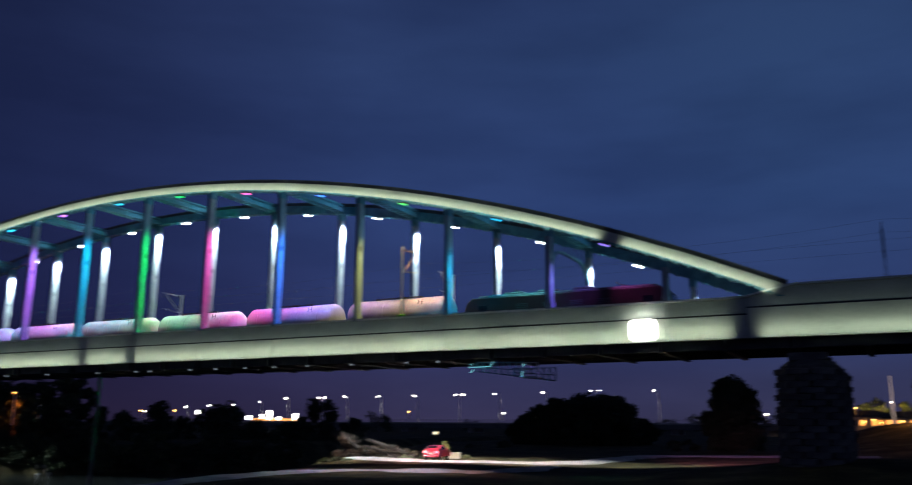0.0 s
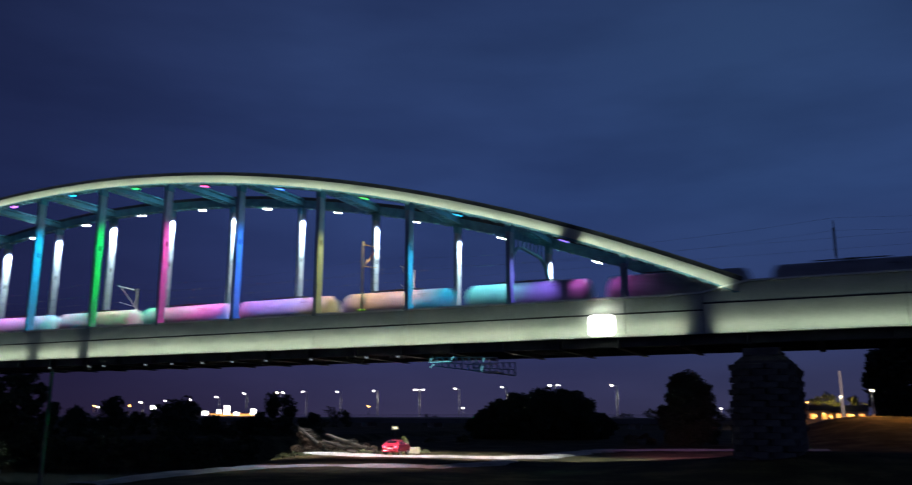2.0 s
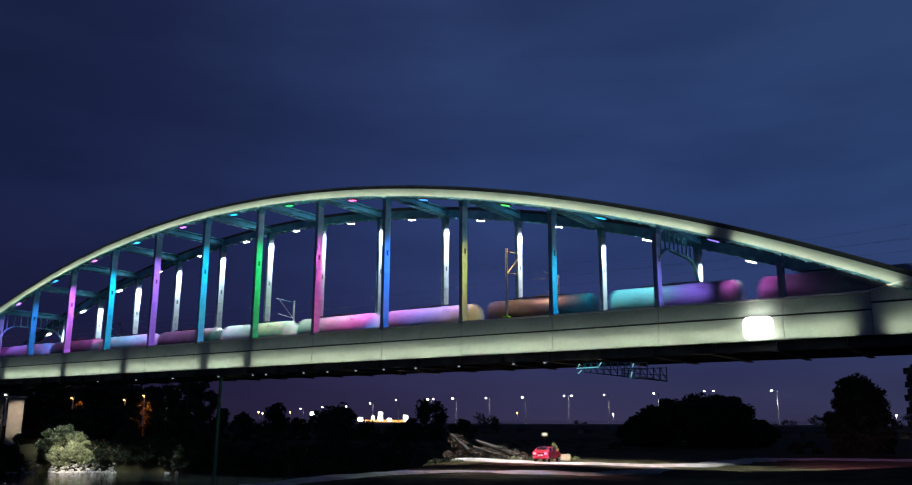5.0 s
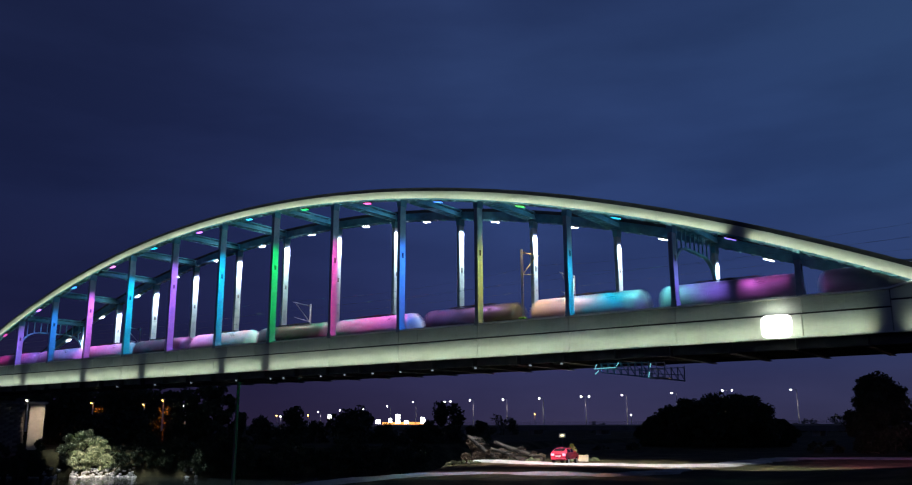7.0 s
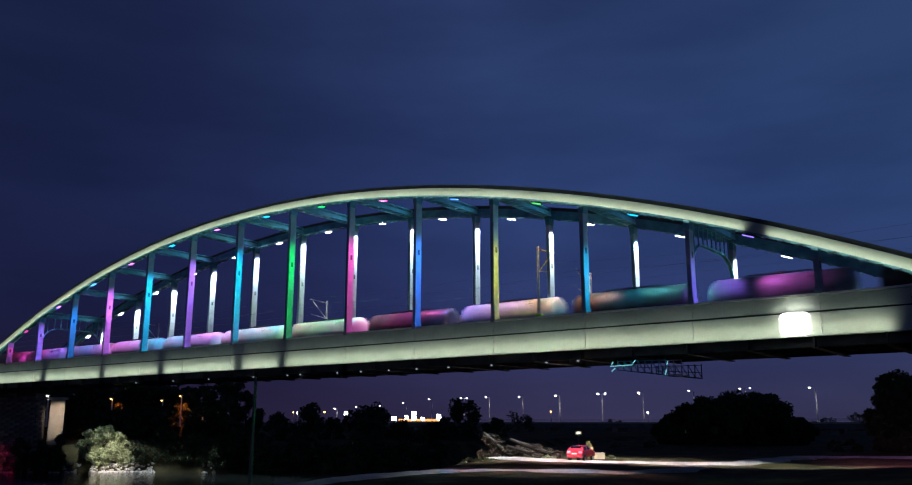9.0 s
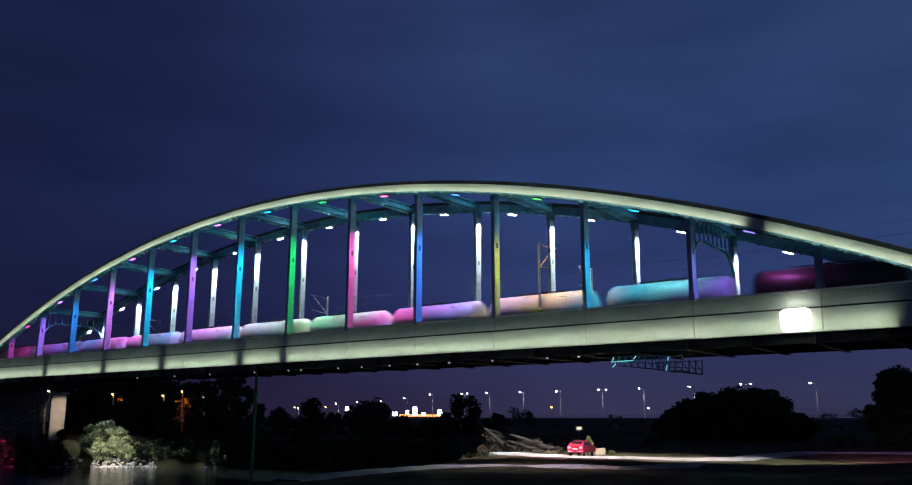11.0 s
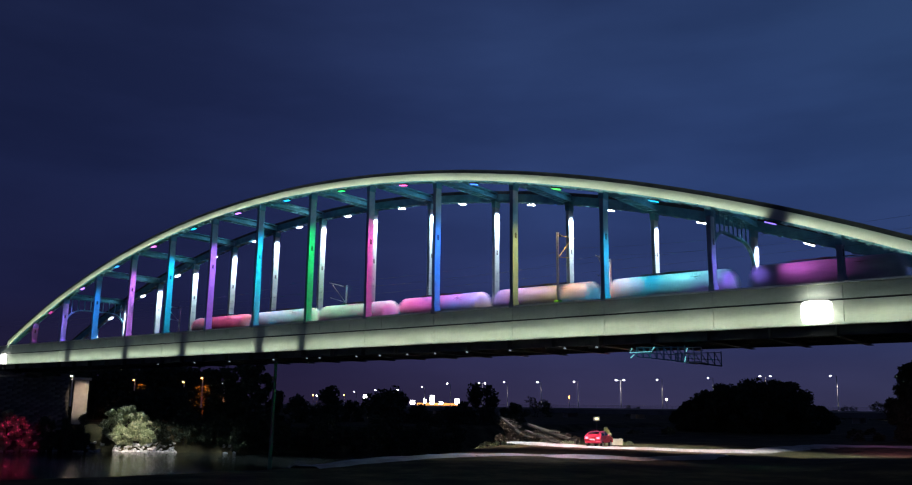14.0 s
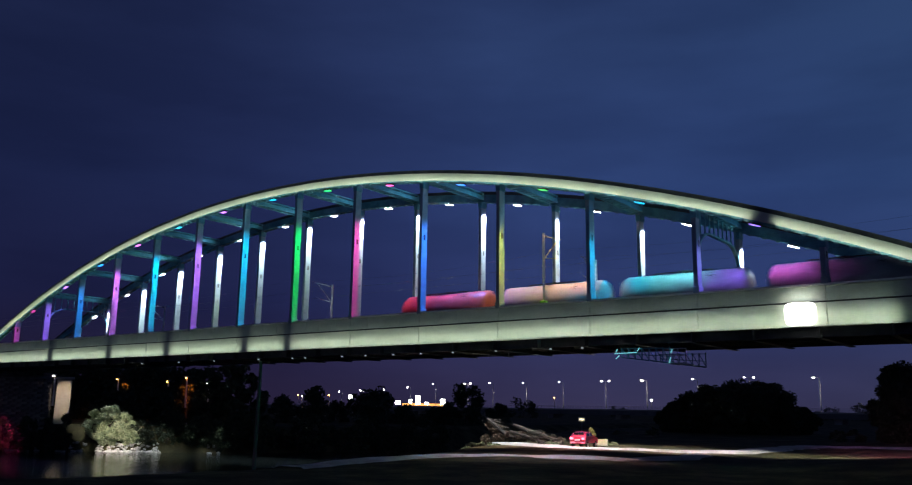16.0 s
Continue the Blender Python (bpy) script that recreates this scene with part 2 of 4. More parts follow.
M = {
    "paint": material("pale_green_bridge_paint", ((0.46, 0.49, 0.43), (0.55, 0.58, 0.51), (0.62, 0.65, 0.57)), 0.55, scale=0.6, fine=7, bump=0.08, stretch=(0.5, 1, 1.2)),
    # upper webs and stiffeners, a darker green than the lower web
    "upper": material("darker_green_paint", ((0.34, 0.38, 0.34), (0.42, 0.47, 0.43), (0.50, 0.55, 0.50)), 0.6, scale=0.6, fine=7, bump=0.08, stretch=(0.5, 1, 1.4)),
    "steel": material("blue_green_steel", ((0.06, 0.20, 0.25), (0.10, 0.31, 0.39), (0.15, 0.42, 0.50)), 0.5, scale=1.2, fine=20, bump=0.1),
    "dark": material("dark_steel", ((0.02, 0.025, 0.028), (0.045, 0.05, 0.055), (0.07, 0.075, 0.08)), 0.6, scale=1.0, fine=20, bump=0.15),
    "hanger": material("hanger_paint", ((0.20, 0.27, 0.32), (0.26, 0.34, 0.39), (0.32, 0.40, 0.45)), 0.5, scale=1.5, fine=20, bump=0.06),
    "tank": material("tank_grey_paint", ((0.20, 0.19, 0.19), (0.36, 0.35, 0.35), (0.46, 0.45, 0.44)), 0.42, scale=0.8, fine=6, bump=0.05, stretch=(0.5, 1, 1), spread=0.25),
    "tank_dark": material("tank_black_paint", ((0.02, 0.018, 0.02), (0.045, 0.04, 0.042), (0.08, 0.07, 0.07)), 0.4, scale=0.8, fine=6, bump=0.05),
    "tank_red": material("tank_oxide_red_paint", ((0.16, 0.04, 0.04), (0.26, 0.07, 0.06), (0.33, 0.10, 0.09)), 0.4, scale=0.8, fine=6, bump=0.05),
    "chassis": material("wagon_underframe", ((0.03, 0.026, 0.022), (0.07, 0.055, 0.045)), 0.8, scale=2, fine=20),
    "loco": material("locomotive_dark_paint", ((0.022, 0.009, 0.009), (0.038, 0.014, 0.014), (0.055, 0.02, 0.02)), 0.4, scale=0.7, fine=8, bump=0.05),
    "loco_roof": material("locomotive_roof", ((0.04, 0.04, 0.045), (0.08, 0.08, 0.085)), 0.6),
    "glass": material("dark_glass", ((0.01, 0.012, 0.015), (0.015, 0.018, 0.02)), 0.08, bump=0),
    "rail": material("worn_rail", ((0.10, 0.07, 0.05), (0.25, 0.22, 0.20)), 0.4, metal=0.8, scale=4),
    "ballast": material("track_deck", ((0.04, 0.035, 0.03), (0.10, 0.09, 0.08)), 0.9, scale=2, fine=18, bump=0.6),
    "stone": material("pier_stone", ((0.06, 0.054, 0.05), (0.12, 0.11, 0.10), (0.20, 0.185, 0.17)), 0.9, scale=1.3, fine=14, bump=0.8, spread=0.25),
    "mortar": material("pier_core", ((0.06, 0.055, 0.05), (0.10, 0.095, 0.09)), 0.9, scale=3, fine=30, bump=0.4),
    "concrete": material("pale_concrete", ((0.36, 0.34, 0.31), (0.46, 0.44, 0.40), (0.54, 0.52, 0.48)), 0.8, scale=0.8, fine=12, bump=0.25),
    "grass": material("dry_grass", ((0.022, 0.021, 0.011), (0.055, 0.048, 0.024), (0.13, 0.11, 0.055)), 0.95, scale=0.35, fine=3.5, bump=1.0, spec=0.05),
    "gravel": material("pale_gravel", ((0.22, 0.20, 0.18), (0.36, 0.34, 0.31), (0.50, 0.47, 0.44)), 0.9, scale=0.6, fine=9, bump=0.8),
    "rock": material("riprap_rock", ((0.22, 0.21, 0.19), (0.42, 0.40, 0.37), (0.55, 0.53, 0.5)), 0.85, scale=1.2, fine=10, bump=0.6, spread=0.3),
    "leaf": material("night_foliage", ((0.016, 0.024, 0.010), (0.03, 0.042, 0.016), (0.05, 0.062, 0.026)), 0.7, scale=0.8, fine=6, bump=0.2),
    # paler leaf for the lit shrubs: part of the floodlight is in this colour
    "lit_leaf": material("floodlit_foliage", ((0.12, 0.15, 0.07), (0.22, 0.25, 0.13), (0.32, 0.34, 0.2)), 0.7, scale=0.8, fine=6, bump=0.2),
    "bark": material("tree_bark", ((0.03, 0.024, 0.018), (0.075, 0.055, 0.042)), 0.9, scale=3, fine=20, bump=0.7, stretch=(1, 1, 0.3)),
    "pole": material("pale_painted_pole", ((0.55, 0.55, 0.54), (0.7, 0.7, 0.68)), 0.5, scale=3),
    "road": material("bridge_concrete", ((0.10, 0.095, 0.09), (0.17, 0.165, 0.155), (0.22, 0.21, 0.2)), 0.85, scale=0.3, fine=6),
    "car": material("red_car_paint", ((0.52, 0.02, 0.05), (0.58, 0.03, 0.07)), 0.3, scale=2, bump=0, coat=1.0),
    "brush": material("dry_brushwood", ((0.05, 0.03, 0.02), (0.11, 0.07, 0.045), (0.17, 0.12, 0.08)), 0.9, scale=1, fine=8, bump=0.3),
    "rubber": material("tyre_rubber", ((0.015, 0.015, 0.015), (0.03, 0.03, 0.03)), 0.9, scale=8),
    "rim": material("alloy_rim", ((0.35, 0.35, 0.36), (0.5, 0.5, 0.5)), 0.3, metal=0.9),
    "plate": material("white_plate", ((0.7, 0.7, 0.7), (0.8, 0.8, 0.8)), 0.4, bump=0),
    # the yellow and green light on the mast is put into these two colours
    "yellow_lit": material("mast_yellow_light_tint", ((0.30, 0.24, 0.05), (0.42, 0.34, 0.08)), 0.5),
    "foot_green": material("foot_green_light_tint", ((0.10, 0.42, 0.03), (0.16, 0.55, 0.05)), 0.5),
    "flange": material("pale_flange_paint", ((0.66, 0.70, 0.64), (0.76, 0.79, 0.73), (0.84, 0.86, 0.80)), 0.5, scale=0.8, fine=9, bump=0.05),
    "white_lamp": glow("cool_white_led", (0.88, 0.97, 1.0), 24),
    "flood_lamp": glow("floodlight_lens", (1.0, 1.0, 0.92), 4),
    "street_white": glow("street_lamp_white", (1.0, 0.90, 0.70), 45),
    "street_orange": glow("street_lamp_sodium", (1.0, 0.42, 0.08), 22),
    "cluster_white": glow("lamp_cluster_white", (1.0, 0.97, 0.88), 9),
    "sign_orange": glow("lit_windows_orange", (1.0, 0.40, 0.09), 2.2),
    "speck": glow("lit_speck_glow", (0.6, 0.7, 0.9), 0.35),
    "head": glow("signal_lamp", (1.0, 0.8, 0.7), 10),
    "tail": glow("tail_lamp", (1.0, 0.05, 0.12), 3.0),
}
for i, hue in HUES.items():
    M["hue%d" % i] = glow("colour_led", hue if i != 4 else (0.05, 0.60, 0.08), 3.2)


# ---------- building helpers ----------
def part(name, bm, mat, parent=None, label="", smooth=False):
    mesh = bpy.data.meshes.new(name)
    bmesh.ops.recalc_face_normals(bm, faces=bm.faces)
    bm.to_mesh(mesh)
    bm.free()
    mesh.materials.append(M[mat] if isinstance(mat, str) else mat)
    if smooth:
        for p in mesh.polygons:
            p.use_smooth = True
    ob = new(name, mesh)
    if parent:
        ob.parent = parent
    if label:
        ob["label"] = label
    return ob


def thing(name, m, label, category, group="", kind=""):
    ob = new(name)
    ob.matrix_world = m
    return tagged(ob, label, category, group, kind)


def box(bm, x0, x1, y0, y1, z0, z1, bevel=0.0):
    m = Matrix.Translation(((x0 + x1) / 2, (y0 + y1) / 2, (z0 + z1) / 2)) @ Matrix.Diagonal((abs(x1 - x0), abs(y1 - y0), abs(z1 - z0), 1))
    made = bmesh.ops.create_cube(bm, size=1, matrix=m)["verts"]
    if bevel:
        bmesh.ops.bevel(bm, geom=list({e for v in made for e in v.link_edges}), offset=bevel, segments=1, affect="EDGES")
    return bm


def bar(bm, a, b, w, h=None):
    """A square bar from a to b."""
    a, b = Vector(a), Vector(b)
    m = Matrix.Translation((a + b) / 2) @ (b - a).to_track_quat("X", "Z").to_matrix().to_4x4() @ Matrix.Diagonal(((b - a).length, w, h or w, 1))
    bmesh.ops.create_cube(bm, size=1, matrix=m)
    return bm


def rod(bm, a, b, r0, r1=None, n=10):
    a, b = Vector(a), Vector(b)
    m = Matrix.Translation((a + b) / 2) @ (b - a).to_track_quat("Z", "Y").to_matrix().to_4x4()
    bmesh.ops.create_cone(bm, cap_ends=True, segments=n, radius1=r0, radius2=r0 if r1 is None else r1, depth=(b - a).length, matrix=m)
    return bm


def ball(bm, c, r, n=1, squash=(1, 1, 1)):
    bmesh.ops.create_icosphere(bm, subdivisions=n, radius=r, matrix=Matrix.Translation(c) @ Matrix.Diagonal((*squash, 1)))
    return bm


B = bmesh.new


# ---------- ground and river ----------
def ground_z(x, y):
    d = math.hypot(x - EYE[0], y - EYE[1])
    levee = max(0.0, 1 - max(0.0, d - 9) / 26)
    z = GROUND + 2.2 * levee ** 1.3
    # the grassy flood bank beyond the bridge
    s = min(1.0, max(0.0, (x + 14) / 22)) * min(1.0, max(0.0, (y - 42) / 46))
    z += 4.0 * s * s * (3 - 2 * s)
    # raised ground round the near pier
    m = max(0.0, 1 - math.hypot(x - 5, (y - 3) * 1.1) / 24)
    z += 1.5 * m * m * (3 - 2 * m)
    z += 0.22 * noise.noise(Vector((x * 0.06, y * 0.06, 0))) + 0.09 * noise.noise(Vector((x * 0.35, y * 0.35, 3)))
    shore = -44 - 0.4 * max(0.0, y + 10) + 2.0 * noise.noise(Vector((0, y * 0.05, 7)))
    far = -135 + 28 * min(1.0, max(0.0, (y - 5) / 21)) + 15 * min(1.0, max(0.0, (y - 26) / 34)) + 1.5 * noise.noise(Vector((5, y * 0.06, 1)))
    shore = max(shore, far + 9)
    mid, half = (shore + far) / 2, (shore - far) / 2
    inside = half - abs(x - mid)
    if y < 230 and inside > -7:
        k = min(1.0, (inside + 7) / 13)
        z -= 6.5 * k * k * (3 - 2 * k)
    return z


def build_ground():
    xs = sorted({*range(-170, 71, 2), *range(-420, -170, 25), *range(75, 420, 25), -3000, -1200, -700, 700, 1200, 3000})
    ys = sorted({*range(-90, 121, 2), *range(125, 420, 15), *range(-400, -90, 30), 700, 1200, 3000, -3000, -1000})
    verts = [(x, y, ground_z(x, y)) for y in ys for x in xs]
    n = len(xs)
    faces = [(j * n + i, j * n + i + 1, (j + 1) * n + i + 1, (j + 1) * n + i) for j in range(len(ys) - 1) for i in range(n - 1)]
    mesh = bpy.data.meshes.new("ground")
    mesh.from_pydata(verts, [], faces)
    mesh.materials.append(M["grass"])
    for p in mesh.polygons:
        p.use_smooth = True
    tagged(new("ground", mesh), "dark dry grass flood plain beside the river", "ground", kind="structure")


def build_water():
    mat = bpy.data.materials.new("river_water")
    mat.use_nodes = True
    nt = mat.node_tree
    b = nt.nodes["Principled BSDF"]
    b.inputs["Base Color"].default_value = (0.012, 0.016, 0.016, 1)
    b.inputs["Roughness"].default_value = 0.08
    co = nt.nodes.new("ShaderNodeTexCoord").outputs["Object"]
    ns = nt.nodes.new("ShaderNodeTexNoise")
    ns.inputs["Scale"].default_value, ns.inputs["Detail"].default_value = 1.6, 5
    nt.links.new(co, ns.inputs["Vector"])
    bp = nt.nodes.new("ShaderNodeBump")
    bp.inputs["Strength"].default_value, bp.inputs["Distance"].default_value = 0.4, 0.12
    nt.links.new(ns.outputs[0], bp.inputs["Height"])
    nt.links.new(bp.outputs[0], b.inputs["Normal"])
    bm = B()
    bmesh.ops.create_grid(bm, x_segments=2, y_segments=2, size=1, matrix=Matrix.Translation((-95, 0, WATER)) @ Matrix.Diagonal((55, 400, 1, 1)))
    tagged(part("water", bm, mat), "dark slow river water between stony banks", "river", kind="structure")


def ribbon(name, centre, half, mat, label, category, lift=0.05):
    """A strip of ground cover laid along a line of places (x, y)."""
    pts, out = [], []
    for (x0, y0), (x1, y1) in zip(centre, centre[1:]):
        pts += [(x0 + (x1 - x0) * k / 8, y0 + (y1 - y0) * k / 8) for k in range(8)]
    pts.append(centre[-1])
    bm = B()
    rows = []
    for k, (x, y) in enumerate(pts):
        a, c = pts[max(0, k - 1)], pts[min(len(pts) - 1, k + 1)]
        t = Vector((c[0] - a[0], c[1] - a[1])).normalized()
        w = half * (0.8 + 0.45 * noise.noise(Vector((x * 0.2, y * 0.2, 5))) + 0.4 * noise.noise(Vector((x * 0.9, y * 0.9, 8))))
        row = []
        for s in (-1, -0.5, 0, 0.5, 1):
            px, py = x - t.y * w * s, y + t.x * w * s
            row.append(bm.verts.new((px, py, ground_z(px, py) + lift * (1.0 if abs(s) < 0.9 else -1.5))))
        rows.append(row)
    for r0, r1 in zip(rows, rows[1:]):
        for k in range(4):
            bm.faces.new((r0[k], r0[k + 1], r1[k + 1], r1[k]))
    tagged(part(name, bm, mat, smooth=True), label, category, kind="structure")


build_ground()
build_water()
ribbon("road", [(-52, 17), (-44, 14), (-36, 12.5), (-31, 14.5), (-26, 16), (-22.5, 19), (-22, 27), (-20.5, 36), (-15, 42), (-7.7, 45), (3, 47)], 3.0, "gravel", "pale gravel track running under the bridge", "track", 0.14)
ribbon("path", [(-35.5, -24), (-36.7, -13), (-36.5, -6), (-33, -2.9), (-28, -2.3), (-23.5, -1.2), (-21, 3), (-22, 9)], 1.9, "gravel", "pale sandy footpath through the grass", "path", 0.14)


# ---------- the bridge ----------
def girder_top(x):
    """The girder's top edge: level along the span, a step up at the abutment."""
    k = min(1.0, max(0.0, (x + 4.2) / 4.2))
    return -0.22 + 0.13 * min(1.0, max(0.0, -x / 45)) + 0.74 * k * k * (3 - 2 * k)


def build_girder(name, y0, sgn, x0, x1, label, joints):
    """A plate girder in panels; sgn: the side on which its outer face lies."""
    girder = thing(name, pose(0, 0, 0), label, "bridge girder", "bridge girders")
    xs = [x0] + sorted((j for j in joints if x1 < j < x0), reverse=True) + [x1]
    out = y0 + sgn * 0.32
    for a, b in zip(xs, xs[1:]):
        n = max(1, int(abs(a - b) / 1.5))
        waist = -0.92 if b > -3.6 else -1.38
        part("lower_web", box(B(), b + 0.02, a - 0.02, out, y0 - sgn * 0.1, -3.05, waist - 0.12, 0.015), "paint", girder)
        bm = B()
        cols = []
        for k in range(n + 1):
            x = a - 0.02 + (b - a + 0.04) * k / n
            cols.append([bm.verts.new(v) for v in ((x, out + sgn * -0.06, waist), (x, out + sgn * -0.06, girder_top(x) - 0.14), (x, y0 - sgn * 0.1, girder_top(x) - 0.14), (x, y0 - sgn * 0.1, waist))])
        for c0, c1 in zip(cols, cols[1:]):
            for k in range(4):
                bm.faces.new((c0[k], c0[(k + 1) % 4], c1[(k + 1) % 4], c1[k]))
        bm.faces.new(cols[0])
        bm.faces.new(cols[-1])
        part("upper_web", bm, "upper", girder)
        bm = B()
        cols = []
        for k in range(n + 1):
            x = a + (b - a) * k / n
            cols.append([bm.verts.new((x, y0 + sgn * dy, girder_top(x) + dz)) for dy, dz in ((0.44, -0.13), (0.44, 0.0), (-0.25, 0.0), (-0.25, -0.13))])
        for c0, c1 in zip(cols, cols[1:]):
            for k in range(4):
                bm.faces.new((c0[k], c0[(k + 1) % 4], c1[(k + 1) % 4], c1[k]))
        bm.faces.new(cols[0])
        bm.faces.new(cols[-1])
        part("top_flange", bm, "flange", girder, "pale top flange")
        part("waist_groove", box(B(), b, a, out - sgn * 0.2, y0 - sgn * 0.12, waist - 0.12, waist), "dark", girder, "dark recessed waist joint")
        part("bottom_flange", box(B(), b, a, out + sgn * 0.06, y0 - sgn * 0.25, -3.11, -3.05), "paint", girder)
        for k in range(1, 4):
            x = a + (b - a) * k / 4
            part("stiffener", box(B(), x - 0.025, x + 0.025, out - sgn * 0.03, out - sgn * 0.08, waist + 0.02, girder_top(x) - 0.15), "upper", girder)
    return girder


JOINTS = sorted([-i * STEP for i in range(1, 15)] + [-3.5], reverse=True)
near_girder = build_girder("stiffening_girder", 0.0, -1, 42.0, -SPAN - 40, "pale green steel plate girder lit by warm washlights", JOINTS + [-SPAN, -SPAN - 20, 9.2, 18.4, 27.6])
build_girder("stiffening_girder", WIDTH, 1, 42.0, -SPAN - 40, "pale green steel plate girder along the far track", [-SPAN / 2, -SPAN, 0])


def build_arch(name, y0, sgn, label):
    arch = thing(name, pose(0, 0, 0), label, "bridge arch", "bridge arches")
    out, back = y0 + sgn * 0.42, y0 - sgn * 0.42
    n = 4
    for i in range(PANELS):
        a, b = -i * STEP, -(i + 1) * STEP
        if i == 0:
            a = -1.2
        if i == PANELS - 1:
            b = -SPAN + 1.2
        lace = B()
        rows = []
        for k in range(n + 1):
            x = a + (b - a) * k / n
            s = abs(x + SPAN / 2) / (SPAN / 2)
            slope = (arch_z(x + 0.1) - arch_z(x - 0.1)) / 0.2
            up = Vector((-slope, 0, 1)).normalized()
            rows.append((Vector((x, 0, arch_z(x))), up, 0.80 + 0.05 * s))

        def loft(ya, yb, lo, hi):
            """A bent plate along the panel between two heights, each measured from the underside or from the top."""
            bm = B()
            rings = []
            for w, t, ht in rows:
                low, high = (e + (ht if rel else 0) for e, rel in (lo, hi))
                rings.append([bm.verts.new(Vector((w.x, yy, w.z)) + t * e) for yy, e in ((ya, low), (ya, high), (yb, high), (yb, low))])
            for r0, r1 in zip(rings, rings[1:]):
                for k in range(4):
                    bm.faces.new((r0[k], r0[(k + 1) % 4], r1[(k + 1) % 4], r1[k]))
            bm.faces.new(rings[0])
            bm.faces.new(rings[-1])
            return bm

        for (p, u, h), (q, v, g) in zip(rows, rows[1:]):
            m = (p + q) / 2
            for w in (p, m):
                bar(lace, (w.x, out - sgn * 0.05, w.z + 0.03), (w.x, back + sgn * 0.05, w.z + 0.03), 0.52, 0.05)
        for edge in (out - sgn * 0.09, back + sgn * 0.09):
            for (p, u, h), (q, v, g) in zip(rows, rows[1:]):
                bar(lace, (p.x, edge, p.z + 0.035), (q.x, edge, q.z + 0.035), 0.12, 0.05)
        part("outer_plate", loft(out, out - sgn * 0.05, (0.12, False), (0, True)), "paint", arch)
        part("inner_plate", loft(back, back + sgn * 0.05, (0, False), (0, True)), "steel", arch, "blue-green inner plate")
        part("flange", loft(out - sgn * 0.02, back + sgn * 0.02, (0.003, True), (0.05, True)), "dark", arch, "dark top flange")
        # the crown plate takes the dark steel colour, slightly set back
        part("crown_plate", loft(out - sgn * 0.06, back, (0.053, True), (0.34, True)), "dark", arch, "dark crown plate above the top flange")
        tagged(part("lacing", lace, "steel", arch, "blue-green steel lacing bars"), kind="stuff")
    return arch


near_arch = build_arch("bridge_arch", 0.0, -1, "pale green box-section steel arch washed with warm light")
build_arch("bridge_arch", WIDTH, 1, "pale green box-section steel arch above the far track")


def build_hanger(x, y0, label):
    top = arch_z(x) + 0.1
    h = thing("hanger", pose(x, y0, -0.3), label, "hanger", "hangers of the arch")
    z = top + 0.3
    part("post", box(B(), -0.18, 0.18, -0.42, 0.42, 0, z, 0.02), "hanger", h)
    part("foot_gusset", box(B(), -0.24, 0.24, -0.45, 0.45, 0.05, 0.55, 0.02), "hanger", h)
    if z > 3:
        part("head_gusset", box(B(), -0.25, 0.25, -0.45, 0.45, z - 0.75, z - 0.1, 0.02), "steel", h)
        part("sign_plate", box(B(), 0.182, 0.21, -0.12, 0.12, z * 0.55, z * 0.55 + 0.5), "dark", h, "small dark plate")
    return h


NAMES = {1: "unlit", 2: "violet-lit", 3: "cyan-lit", 4: "olive-lit", 5: "blue-lit", 6: "pink-lit", 7: "green-lit", 8: "cyan-lit", 9: "lilac-lit", 10: "cyan-lit", 11: "lilac-lit", 12: "blue-lit", 13: "violet-lit", 14: "crimson-lit"}
for i in range(1, 15):
    build_hanger(-i * STEP, 0.0, NAMES[i] + " steel hanger post between girder and arch")
    build_hanger(-i * STEP, WIDTH, "white-lit steel hanger post between girder and arch")


def build_strut(i):
    x = -i * STEP
    z = arch_z(x) + 0.15
    s = thing("cross_strut", pose(x, 0, z), "blue-green laced steel strut joining the two arches", "strut", "cross struts")
    for dx in (-0.45, 0.45):
        part("chord", box(B(), dx - 0.07, dx + 0.07, 0.42, WIDTH - 0.42, 0.0, 0.16), "steel", s)
        part("chord", box(B(), dx - 0.07, dx + 0.07, 0.42, WIDTH - 0.42, 0.62, 0.76), "steel", s)
    lace = B()
    n = 12
    for k in range(n):
        y0, y1 = 0.45 + (WIDTH - 0.9) * k / n, 0.45 + (WIDTH - 0.9) * (k + 1) / n
        bar(lace, (-0.45, (y0 + y1) / 2, 0.06), (0.45, (y0 + y1) / 2, 0.06), 0.40, 0.05)
        for dx in (-0.45, 0.45):
            bar(lace, (dx, y0, 0.1 if k % 2 else 0.66), (dx, y1, 0.66 if k % 2 else 0.1), 0.05, 0.08)
    tagged(part("lacing", lace, "steel", s), kind="stuff")
    for dx in (-0.45, 0.45):
        part("web", box(B(), dx - 0.012, dx + 0.012, 0.43, WIDTH - 0.43, 0.16, 0.44), "steel", s)
    part("top_plate", box(B(), -0.36, 0.36, 0.43, WIDTH - 0.43, 0.70, 0.73), "steel", s)


for i in range(2, 14):
    build_strut(i)


def build_portal(x):
    z = arch_z(x)
    p = thing("portal_frame", pose(x, 0, 0), "blue-green curved portal bracing over the tracks", "portal", "portal frames")
    low = B()
    pts = [(0.3, z - 3.6)] + [(0.3 + 2.6 * (1 - math.cos(a)), z - 3.4 + 2.0 * math.sin(a)) for a in [k * math.pi / 16 for k in range(9)]]
